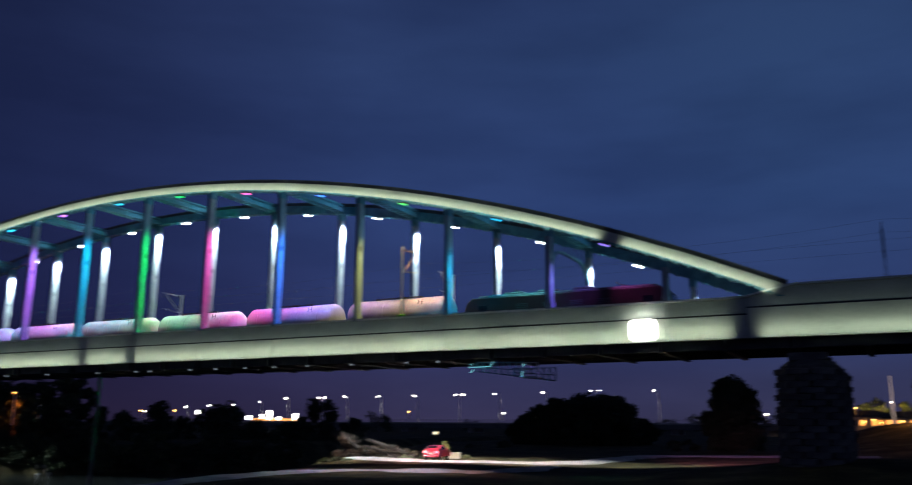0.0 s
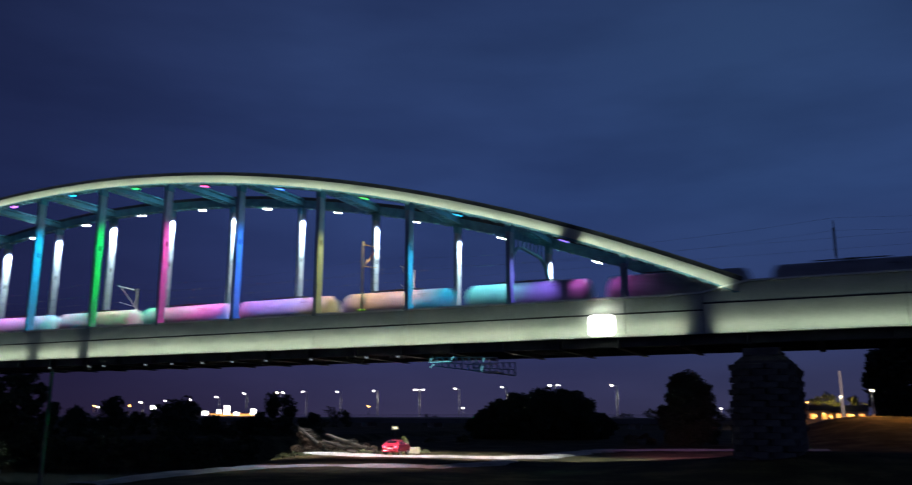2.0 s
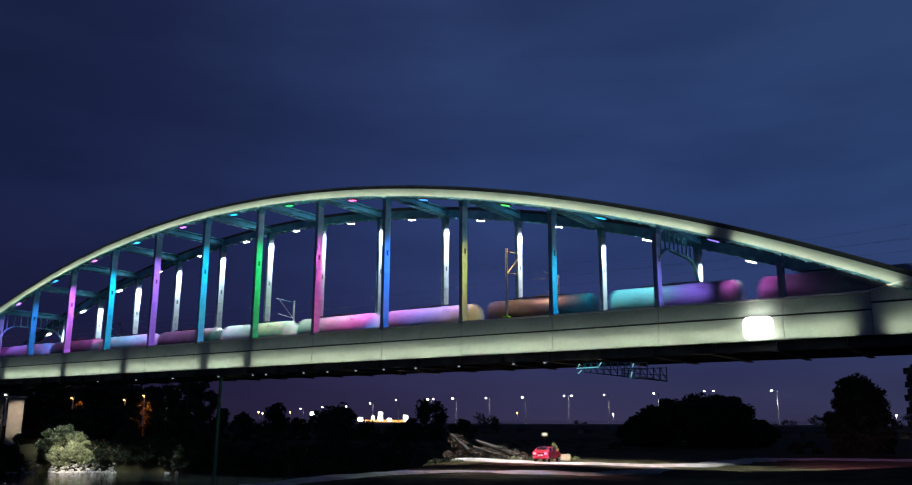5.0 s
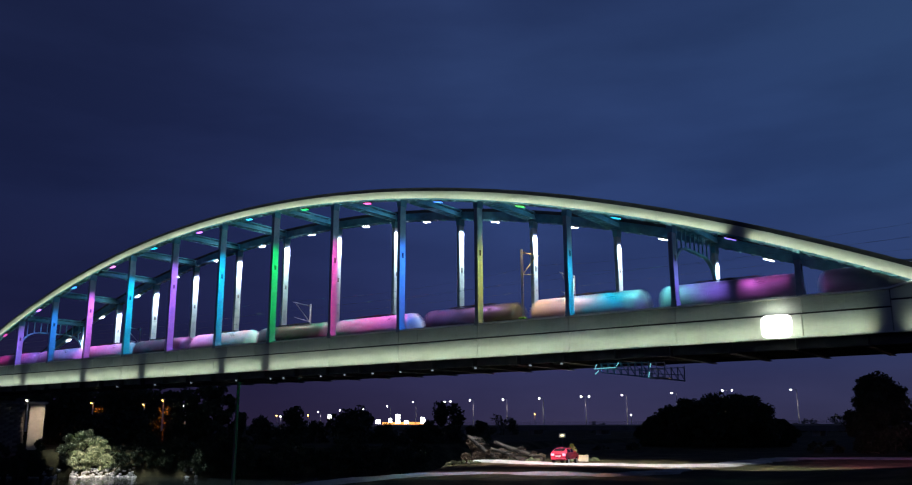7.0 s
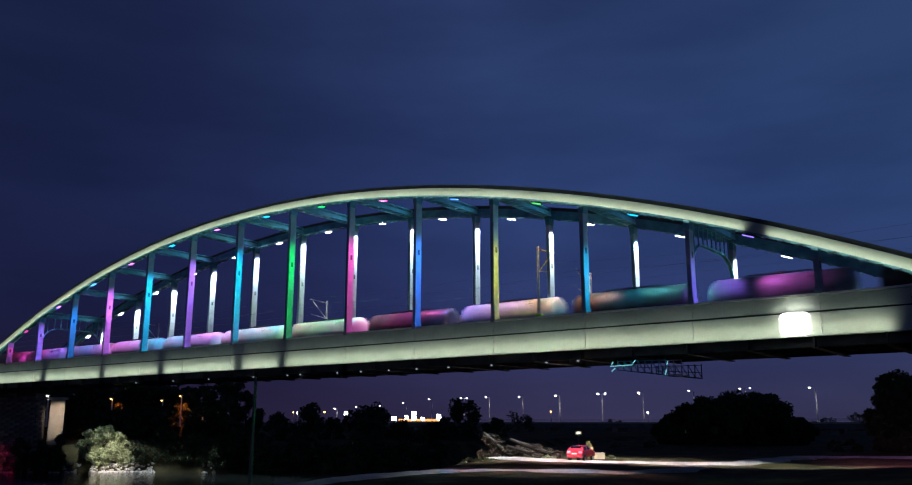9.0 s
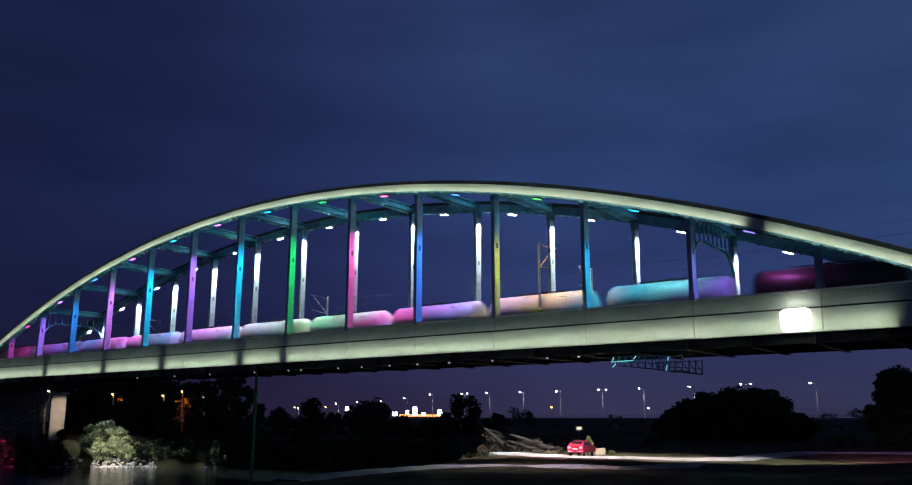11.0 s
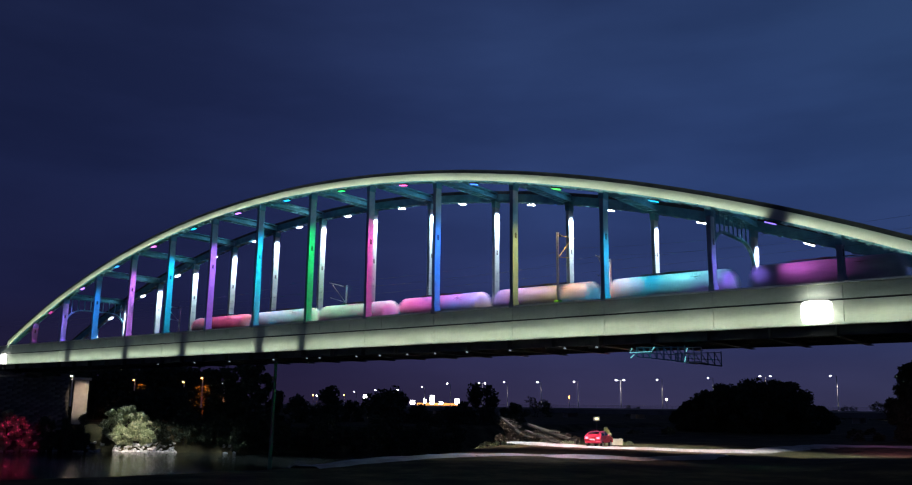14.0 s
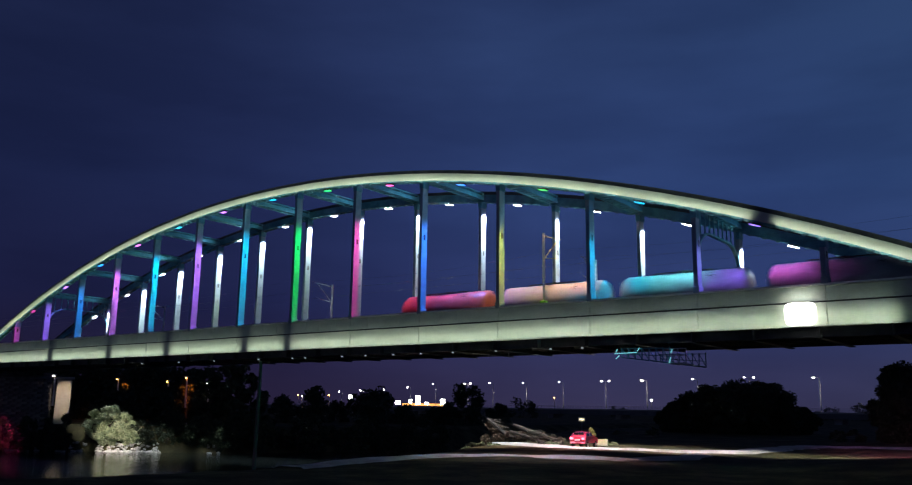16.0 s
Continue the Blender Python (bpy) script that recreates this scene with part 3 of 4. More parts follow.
    pts += [(WIDTH - y, h) for y, h in reversed(pts)]
    for (y0, h0), (y1, h1) in zip(pts, pts[1:]):
        bar(low, (0, y0, h0), (0, y1, h1), 0.3, 0.16)
    part("arched_rib", low, "steel", p)
    for k in range(1, 10):
        y = WIDTH * k / 10
        h = min(pts, key=lambda q: abs(q[0] - y))[1]
        part("bar", bar(B(), (0, y, h), (0, y, z + 0.3), 0.12, 0.1), "steel", p)


build_portal(-2 * STEP)
build_portal(-13 * STEP)


def build_deck():
    deck = tagged(new("bridge_deck"), "dark steel deck with floor beams and stringers under two tracks", "bridge deck", kind="structure")
    part("floor", box(B(), -SPAN - 40, 42, 0.12, WIDTH - 0.12, -3.0, -2.7), "ballast", deck)
    x = 40.0
    while x > -SPAN - 38:
        bm = B()
        box(bm, x - 0.04, x + 0.04, -0.1, WIDTH + 0.1, -3.84, -3.0)
        box(bm, x - 0.22, x + 0.22, -0.1, WIDTH + 0.1, -3.90, -3.84)
        part("floor_beam", bm, "dark", deck)
        x -= STEP / 2
    for y in (0.6, 1.9, 3.5, 6.3, 7.9, WIDTH - 0.6):
        part("stringer", box(B(), -SPAN - 40, 42, y - 0.1, y + 0.1, -3.80 if y < 1 or y > 9 else -3.6, -3.0), "dark", deck)
    for y in (TRACK, 7.1):
        for dy in (-0.75, 0.75):
            part("rail", box(B(), -SPAN - 40, 42, y + dy - 0.035, y + dy + 0.035, RAIL - 0.17, RAIL), "rail", deck)
        bm = B()
        for k in range(330):
            box(bm, 41 - k * 0.65 - 0.12, 41 - k * 0.65 + 0.12, y - 1.3, y + 1.3, -2.7, RAIL - 0.17)
        tagged(part("sleepers", bm, "chassis", deck), kind="stuff")


build_deck()


# glowing specks added for the small lit bits of steel under the deck
def service_lamp(x):
    l = thing("service_lamp", pose(x, 0.4, -3.8), "small glowing speck added for a lit bit under the deck edge", "lamp", "service lamps")
    part("case", box(B(), -0.14, 0.14, -0.1, 0.1, -0.16, 0.0, 0.02), "dark", l)
    part("lens", ball(B(), (0, -0.06, -0.17), 0.11, 2, (1.2, 1, 0.8)), "speck", l, "dim bluish glow")


for k, x in enumerate((-28.2, -31.2, -36.8, -41.6, -45.4, -48.9, -52.6, -55.9, -61.4, -63.4, -69, -77, -84, -92)):
    service_lamp(x)


# luminaires under the arches, and the washlight housings
def luminaire(x, y, lens, label):
    slope = math.degrees(math.atan((arch_z(x + 0.5) - arch_z(x - 0.5))))
    lum = thing("luminaire", pose(x, y, arch_z(x) - 0.02, 0, -slope, 0), label, "spotlight", "spotlights under the arches")
    bm = B()
    box(bm, -0.46, 0.46, -0.24, 0.24, -0.14, 0.02, 0.03)
    part("housing", bm, "dark", lum)
    part("lens", box(B(), -0.40, 0.40, -0.2, 0.2, -0.19, -0.13, 0.02), lens, lum, "glowing lens")


for i in HUES:
    luminaire(-(i - 0.5) * STEP, 0.0, "hue%d" % i, NAMES[i].replace("-lit", "") + " spotlight glowing under the steel arch")
for i in range(1, 15):
    luminaire(-(i - 0.5) * STEP, WIDTH, "white_lamp", "white spotlight glowing under the steel arch")


def floodlight(x):
    f = thing("floodlight", pose(x, -0.34, -2.25), "broad white floodlight glaring on the girder", "floodlight", "floodlights")
    part("housing", box(B(), -0.9, 0.9, -0.2, 0.02, -0.6, 0.6, 0.08), "dark", f)
    # glowing slab enlarged to the whole glare patch on the girder
    lens = box(B(), -1.02, 1.02, -0.34, -0.2, -0.78, 0.78)
    bmesh.ops.bevel(lens, geom=[e for e in lens.edges if abs(e.verts[0].co.y - e.verts[1].co.y) > 0.1], offset=0.42, segments=6, profile=0.5, affect="EDGES")
    part("lens", lens, "flood_lamp", f, "white glow as large as the glare patch")


floodlight(-10.7)
floodlight(-SPAN + 0.6)


# ---------- catenary ----------
def mast(x, y, inward, top, mat, label):
    m = thing("catenary_mast", pose(x, y, -0.3), label, "catenary mast", "catenary masts")
    bm = B()
    for dx in (-0.07, 0.07):
        box(bm, dx - 0.02, dx + 0.02, -0.06, 0.06, 0, top)
    for k in range(int(top / 0.5)):
        bar(bm, (-0.09, 0, k * 0.5), (0.09, 0, k * 0.5 + 0.5), 0.03, 0.02)
    part("post", bm, "hanger" if mat == "yellow_lit" else mat, m)
    arm = B()
    rod(arm, (0, 0, top - 0.25), (0, inward * 2.9, top - 0.1), 0.04)
    rod(arm, (0, 0, top - 2.3), (0, inward * 2.4, top - 0.25), 0.04)
    rod(arm, (0, 0, top - 2.2), (0, inward * 2.6, top - 1.9), 0.03)
    part("cantilever", arm, mat, m)
    if mat == "yellow_lit":
        part("foot", box(B(), -0.3, 0.3, -0.25, 0.25, 0, 0.45, 0.05), "foot_green", m, "foot box coloured green for the glow on it")
    ins = B()
    for k in range(4):
        rod(ins, (0, inward * (0.25 + k * 0.08), top - 0.24), (0, inward * (0.29 + k * 0.08), top - 0.24), 0.09)
    part("insulator", ins, "dark", m)


mast(-31.85, 0.4, 1, 6.4, "yellow_lit", "slim yellow-lit catenary mast with bracket arms beside the track")
mast(-32.5, WIDTH + 1.4, -1, 5.7, "pole", "pale lattice catenary mast beyond the far girder")
mast(-69.0, WIDTH + 1.4, -1, 6.1, "pole", "pale lattice catenary mast beyond the far girder")
mast(-11.5 * STEP, WIDTH + 0.9, -1, 5.6, "pole", "pale lattice catenary mast beyond the far girder")
mast(5.4, WIDTH + 0.9, -1, 6.3, "dark", "dark catenary mast on the approach span")


def wires():
    for y in (TRACK, 7.1):
        bm = B()
        spans = [42, 5.4, -3.5 * STEP, -7.5 * STEP, -11.5 * STEP, -SPAN - 30]
        for a, b in zip(spans, spans[1:]):
            for k in range(8):
                u, v = k / 8, (k + 1) / 8
                za, zb = 5.0 - 3.0 * u * (1 - u), 5.0 - 3.0 * v * (1 - v)
                rod(bm, (a + (b - a) * u, y, za), (a + (b - a) * v, y, zb), 0.006, n=5)
            rod(bm, (a, y, 3.55), (b, y, 3.55), 0.006, n=5)
        tagged(part("contact_wire", bm, "dark"), "thin overhead contact and carrier wires above the track", "overhead wire")


wires()


# ---------- inspection gantry under the deck ----------
def gantry():
    g = thing("inspection_gantry", pose(-19.5, 4.0, -4.2), "blue-lit steel inspection gantry hung under the deck", "gantry")
    for y in (-5.2, 2.0):
        bm = B()
        for z in (-0.15, -0.75, -1.25):
            bar(bm, (-4.4, y, z * 0.6), (-0.5, y, z), 0.06)
        for k in range(8):
            x = -4.4 + 3.9 * k / 7
            bar(bm, (x, y, -0.05), (x, y, -0.75 - 0.5 * k / 7), 0.07)
            if k < 7:
                bar(bm, (x, y, -0.1), (x + 0.55, y, -0.75 - 0.5 * k / 7), 0.05)
        part("side_truss", bm, "steel", g)
    bm = B()
    for k in range(12):
        x = -4.3 + 3.8 * k / 11
        bar(bm, (x, -5.2, -0.75 - 0.04 * k), (x, 2.0, -0.75 - 0.04 * k), 0.12, 0.04)
    part("walkway", bm, "steel", g)
    basket = part("basket", box(B(), -0.5, 0.75, -5.2, -3.8, -1.34, -1.28), "pole", g, "pale work basket")
    for z in (-0.2, -0.7, -1.25):
        part("guard_rail", bar(B(), (-0.5, -5.2, z), (0.75, -5.2, z), 0.05), "pole", basket)
    for x in (-0.5, 0.12, 0.75):
        part("guard_post", bar(B(), (x, -5.2, -0.2), (x, -5.2, -1.3), 0.05), "pole", basket)
    # glowing bars added where bits of the gantry catch bluish light
    tube = glow("cyan_edge_glow", (0.22, 0.75, 0.85), 0.8)
    for a, b in (((-4.7, 0.2), (-4.85, -0.05)), ((-2.85, 0.25), (-3.05, 0.0)), ((-4.95, -0.15), (-3.1, -0.1)), ((-4.55, -0.3), (-4.85, -0.55)), ((-0.25, 0.05), (-0.35, -0.2)), ((-0.4, -0.55), (-0.5, -0.95))):
        part("glow_bar", bar(B(), (a[0], -5.35, a[1] - 0.3), (b[0], -5.35, b[1] - 0.3), 0.055), tube, g, "cyan glowing bar for a lit steel edge")


gantry()


# ---------- piers ----------
def pier(x, name_label, base, group="bridge piers"):
    p = tagged(new("pier"), name_label, "bridge pier", group, "structure")
    p.matrix_world = pose(x, WIDTH / 2, 0)
    random.seed(int(abs(x)) + 3)
    half_w, half_l, top = 1.82, 6.2, -5.3
    course = 0.41
    n_course = int((top - base) / course) + 1
    core = B()
    ring = lambda z, k: [core.verts.new((vx * k, vy * k, z)) for vx, vy in outline(half_w - 0.12, half_l - 0.12)]
    lower, upper = ring(base - 1.5, 1.05), ring(top, 0.99)
    for k in range(len(lower)):
        core.faces.new((lower[k], lower[(k + 1) % len(lower)], upper[(k + 1) % len(lower)], upper[k]))
    core.faces.new(upper)
    part("core", core, "mortar", p)
    shapes = {}
    for c in range(n_course):
        z = top - course * (c + 1)
        grow = 1.0 + 0.06 * (c / n_course) ** 1.4
        loop = outline(half_w * grow, half_l * grow)
        m = len(loop)
        per = [(Vector(loop[(k + 1) % m]) - Vector(loop[k])).length for k in range(m)]
        total = sum(per)
        count = 19
        for q in range(count):
            d = ((q + 0.5 * (c % 2)) / count * total) % total
            k = 0
            while d > per[k]:
                d -= per[k]
                k += 1
            a, b = Vector(loop[k]), Vector(loop[(k + 1) % m])
            t = (b - a).normalized()
            at = a + t * d
            if at.y > 4.5:
                continue
            w = random.choice((0.98, 1.0, 1.02))
            key = (w, random.randrange(6))
            if key not in shapes:
                bm = box(B(), -total / count / 2 * w + 0.02, total / count / 2 * w - 0.02, -0.26, 0.14, 0.008, course - 0.008, 0.05)
                for v in bm.verts:
                    v.co += Vector(noise.noise_vector(v.co * 2 + Vector((key[1] * 9, w, 0)))) * 0.09
                me = bpy.data.meshes.new("stone")
                bm.to_mesh(me)
                bm.free()
                me.materials.append(M["stone"])
                shapes[key] = me
            s = new("stone", shapes[key])
            s.parent = p
            s.matrix_local = pose(at.x, at.y, z, 0, 0, math.degrees(math.atan2(t.y, t.x))) @ Matrix.Translation((0, random.uniform(-0.05, 0.03), 0)) @ pose(0, 0, 0, random.uniform(-2, 2), 0, random.uniform(-2, 2))
    # chamfered cap and bearing block
    bm = B()
    o1, o2 = outline(half_w + 0.08, half_l + 0.08), outline(half_w - 0.5, half_l - 0.7)
    rings = [[bm.verts.new((vx, vy, z)) for vx, vy in o] for o, z in ((o1, top - 0.02), (o1, top + 0.18), (o2, top + 0.62))]
    for r0, r1 in zip(rings, rings[1:]):
        for k in range(len(r0)):
            bm.faces.new((r0[k], r0[(k + 1) % len(r0)], r1[(k + 1) % len(r0)], r1[k]))
    bm.faces.new(rings[-1])
    part("cap", bm, "stone", p)
    for y in (-4.7, 0, 4.7):
        part("bearing_block", box(B(), -1.2, 1.2, y - 0.8, y + 0.8, top + 0.55, -4.22, 0.04), "stone", p)


def outline(w, l, n=8):
    """An elongated plan with rounded noses, counter-clockwise."""
    pts = [(w * math.cos(a), (l - w) + w * math.sin(a)) for a in [math.pi * k / n for k in range(n + 1)]]
    return pts + [(-a, -b) for a, b in pts]


pier(0.15, "rough coursed stone bridge pier with rounded nose", GROUND)
pier(-SPAN - 0.3, "dark stone bridge pier on the far bank", -15)


def far_pier(x, y):
    p = tagged(new("concrete_pier"), "warm-lit pale concrete approach pier with a wider cap", "bridge pier", "bridge piers", "structure")
    p.matrix_world = pose(x, y, 0, 0, 0, 62)
    part("shaft", box(B(), -1.15, 1.15, -0.8, 0.8, -16, -5.2, 0.12), "concrete", p)
    part("cap", box(B(), -1.55, 1.55, -1.1, 1.1, -5.2, -4.8, 0.06), "concrete", p)


far_pier(-134.6, 12.6)


# ---------- the goods train ----------
SPEED, PITCH, FIRST = 19.4, 11.87, -27.6
WAGONS = 28


def bogie(parent, x):
    b = part("bogie", box(box(B(), x - 1.3, x + 1.3, -1.02, -0.92, 0.35, 0.75), x - 1.3, x + 1.3, 0.92, 1.02, 0.35, 0.75), "chassis", parent)
    for dx in (-0.9, 0.9):
        for y in (-0.75, 0.75):
            part("wheel", rod(B(), (x + dx, y - 0.07, 0.46), (x + dx, y + 0.07, 0.46), 0.46, n=20), "rail", b)
        part("axle", rod(B(), (x + dx, -0.9, 0.46), (x + dx, 0.9, 0.46), 0.08, n=8), "chassis", b)


def build_tank_wagon(mat, label):
    """A four-axle tank wagon; its origin is on the rails, at its middle."""
    w = thing("tank_wagon", pose(0, TRACK, RAIL), label, "tank wagon", "wagons of the goods train")
    bm = B()
    r, z0, half = 1.45, 2.78, 5.25
    prof = [(-half, 0.0), (-half + 0.03, 0.5), (-half + 0.12, 0.95), (-half + 0.3, 1.28), (-half + 0.55, r)]
    prof += [(-x, h) for x, h in reversed(prof)]
    n = 28
    rings = [[bm.verts.new((x, h * math.sin(2 * math.pi * k / n), z0 + h * math.cos(2 * math.pi * k / n))) for k in range(n)] for x, h in prof if h]
    ends = [bm.verts.new((x, 0, z0)) for x, h in (prof[0], prof[-1])]
    for a, b in zip(rings, rings[1:]):
        for k in range(n):
            bm.faces.new((a[k], a[(k + 1) % n], b[(k + 1) % n], b[k]))
    for e, ring in zip(ends, (rings[0], rings[-1])):
        for k in range(n):
            bm.faces.new((e, ring[k], ring[(k + 1) % n]))
    part("tank", bm, mat, w, smooth=True)
    for x in (-3.6, -1.2, 1.2, 3.6):
        part("band", rod(B(), (x - 0.05, 0, z0), (x + 0.05, 0, z0), r + 0.012, n=28), mat, w)
    dome = rod(B(), (0, 0, z0 + r - 0.05), (0, 0, z0 + r + 0.16), 0.34, n=16)
    part("manhole", dome, "chassis", w)
    walk_bm = B()
    for y in (-0.45, 0.45):
        box(walk_bm, -2.4, 2.4, y - 0.16, y + 0.16, z0 + r + 0.02, z0 + r + 0.06)
    for x in (-2.3, 0.6, 2.3):
        box(walk_bm, x - 0.03, x + 0.03, -0.62, 0.62, z0 + r - 0.12, z0 + r + 0.02)
    part("walkway", walk_bm, "chassis", w)
    lad = B()
    for x in (-0.2, 0.2):
        bar(lad, (x + 2.6, -1.5, 0.95), (x + 2.6, -1.2, z0 + r - 0.3), 0.04)
    for k in range(8):
        bar(lad, (2.4, -1.5 + 0.04 * k, 1.15 + 0.36 * k), (2.8, -1.5 + 0.04 * k, 1.15 + 0.36 * k), 0.03)
    part("ladder", lad, "chassis", w)
    part("underframe", box(box(B(), -5.4, 5.4, -0.6, 0.6, 0.95, 1.2), -5.45, -5.25, -1.3, 1.3, 0.9, 1.25), "chassis", w)
    for x in (-3.9, 3.9):
        part("saddle", box(B(), x - 0.3, x + 0.3, -1.05, 1.05, 1.15, 1.75), "chassis", w)
    for x, s in ((-5.45, -1), (5.45, 1)):
        for y in (-0.88, 0.88):
            part("buffer", rod(rod(B(), (x, y, 1.06), (x + s * 0.4, y, 1.06), 0.1), (x + s * 0.4, y, 1.06), (x + s * 0.45, y, 1.06), 0.25, n=16), "chassis", w)
    bogie(w, -3.6)
    bogie(w, 3.6)
    return w


def build_locomotive():
    l = thing("locomotive", pose(0, TRACK, RAIL), "dark red electric locomotive with sloped cab ends", "locomotive")
    bm = B()
    side = [(-8.6, 0.95), (-8.8, 1.9), (-8.4, 3.2), (-7.9, 3.6), (7.9, 3.6), (8.4, 3.2), (8.8, 1.9), (8.6, 0.95)]
    rows = [[bm.verts.new((x, y, z)) for x, z in side] for y in (-1.45, 1.45)]
    for k in range(len(side)):
        bm.faces.new((rows[0][k], rows[0][(k + 1) % 8], rows[1][(k + 1) % 8], rows[1][k]))
    bm.faces.new(rows[0])
    bm.faces.new(rows[1])
    bmesh.ops.bevel(bm, geom=bm.edges[:], offset=0.12, segments=3, profile=0.5, affect="EDGES")
    part("body", bm, "loco", l)
    part("roof", box(B(), -7.6, 7.6, -1.1, 1.1, 3.5, 3.84, 0.18), "loco_roof", l)
    for x in (-4.4, -1.4, 1.6):
        part("roof_box", box(B(), x - 0.9, x + 0.9, -0.8, 0.8, 3.78, 4.02, 0.08), "loco_roof", l)
    for x, s in ((-5.4, 1), (5.4, -1)):
        bm = B()
        bar(bm, (x, -0.5, 3.85), (x + s * 1.1, 0, 4.15), 0.05)
        bar(bm, (x, 0.5, 3.85), (x + s * 1.1, 0, 4.15), 0.05)
        bar(bm, (x + s * 1.1, -0.8, 4.18), (x + s * 1.1, 0.8, 4.18), 0.06)
        part("pantograph", bm, "loco_roof", l)
    for s in (-1, 1):
        part("windscreen", bar(B(), (s * 8.74, 0, 2.18), (s * 8.48, 0, 3.0), 2.3, 0.06), "glass", l)
        for y in (-1.46, 1.46):
            part("cab_window", box(B(), s * 6.9 - 0.4, s * 6.9 + 0.4, y - 0.02, y + 0.02, 2.2, 2.9), "glass", l)
        for y in (-0.9, 0.9):
            part("headlamp", rod(B(), (s * 8.66, y, 1.5), (s * 8.78, y, 1.5), 0.13), "head" if s > 0 else "glass", l)
    for x in (-3.4, -1.1, 1.2, 3.5):
        bm = B()
        for k in range(5):
            box(bm, x - 0.5, x + 0.5, -1.5, -1.44, 2.3 + 0.14 * k, 2.36 + 0.14 * k)
        part("grille", bm, "loco_roof", l)
    part("frame", box(B(), -8.0, 8.0, -1.3, 1.3, 0.6, 0.98), "chassis", l)
    bogie(l, -4.4)
    bogie(l, 4.4)
    return l


locomotive = build_locomotive()
grey = build_tank_wagon("tank", "pale grey railway tank wagon catching coloured light")
red = build_tank_wagon("tank_red", "dark red railway tank wagon at the end of the train")
black = build_tank_wagon("tank_dark", "sooty black railway tank wagon in the goods train")
DARK_ONES = (8, 12, 14, 16)
wagons = [grey]
for k in range(1, WAGONS - 1):
    if k == DARK_ONES[0]:
        wagons.append(black)
    else:
        wagons.append(copy_thing(black if k in DARK_ONES else grey, pose(-PITCH * k, TRACK, RAIL)))
wagons.append(red)


# ---------- growth ----------
def leaf_mesh(name, clumps, per, size, seed, mat, parent):
    """A crown of many small folded leaf sprays scattered in clumps (centre, radius)."""
    rng = np.random.default_rng(seed)
    verts, faces = [], []
    for (c, r) in clumps:
        d = rng.normal(size=(per, 3))
        d /= np.linalg.norm(d, axis=1)[:, None]
        p = np.asarray(c) + d * (r * rng.random(per) ** 0.45)[:, None] * np.array((1, 1, 0.8))
        for q in p:
            a, b = rng.normal(size=3), rng.normal(size=3)
            a /= np.linalg.norm(a)
            b -= a * a.dot(b)
            b /= np.linalg.norm(b)
            s = size * rng.uniform(0.6, 1.4)
            n = np.cross(a, b) * s * 0.25
            k = len(verts)
            verts += [q - a * s, q + b * s * 0.55 + n, q + a * s, q - b * s * 0.55 + n]
            faces += [(k, k + 1, k + 2), (k, k + 2, k + 3)]
    mesh = bpy.data.meshes.new(name)
    mesh.from_pydata([tuple(v) for v in verts], [], faces)
    mesh.materials.append(M[mat])
    ob = new(name, mesh)
    ob.parent = parent
    return ob


def tree(x, y, width, height, seed, label, kind="tree", crown_from=0.15, n=26, per=70, leaf=None, mat="leaf", base=None):
    """A tapered trunk with limbs, and a crown of leaf clumps with gaps and an uneven outline."""
    rng = random.Random(seed)
    z = ground_z(x, y) if base is None else base
    t = thing(kind, pose(x, y, z - 0.2), label, kind, kind + "s by the river")
    bm = B()
    h0 = height * max(crown_from, 0.08)
    rod(bm, (0, 0, 0), (0, 0, height * 0.55), 0.02 * height + 0.06, 0.012 * height, 9)
    clumps = []
    for k in range(n):
        a = rng.uniform(0, 2 * math.pi)
        u = (k + 0.5) / n
        zz = h0 + (height - h0) * u
        spread = width / 2 * (math.sin(math.pi * (0.12 + 0.83 * u)) ** 0.7) * rng.uniform(0.35, 1.0)
        c = (spread * math.cos(a), spread * math.sin(a), min(zz, height * 0.97))
        clumps.append((c, rng.uniform(0.13, 0.24) * min(width, height)))
        if k % 2 == 0:
            rod(bm, (0, 0, max(0.3, zz * 0.6)), c, 0.007 * height + 0.02, 0.012, 6)
    part("trunk", bm, "bark", t)
    leaf_mesh("crown", clumps, per, leaf or 0.035 * min(width, height) + 0.10, seed, mat, t)


def place(az, r):
    a = radians(az)
    return EYE[0] - r * math.sin(a), EYE[1] + r * math.cos(a)


def grow(az, r, width_deg, top_el, seed, label, kind="tree", crown_from=0.15, base_el=None, **kw):
    x, y = place(az, r)
    z = ground_z(x, y) if base_el is None else EYE[2] + r * math.tan(radians(base_el))
    tree(x, y, 2 * r * math.tan(radians(width_deg / 2)), EYE[2] + r * math.tan(radians(top_el)) - z, seed, label, kind, crown_from, base=z, **kw)


def bank_r(az):
    """How far off the far waterline lies in that direction."""
    r = 120.0
    while r < 190 and ground_z(*place(az, r)) < WATER + 0.25:
        r += 0.25
    return r


DARK = "dark leafy tree, black against the night sky"
BUSH = "dark bushy shrub on the river bank"
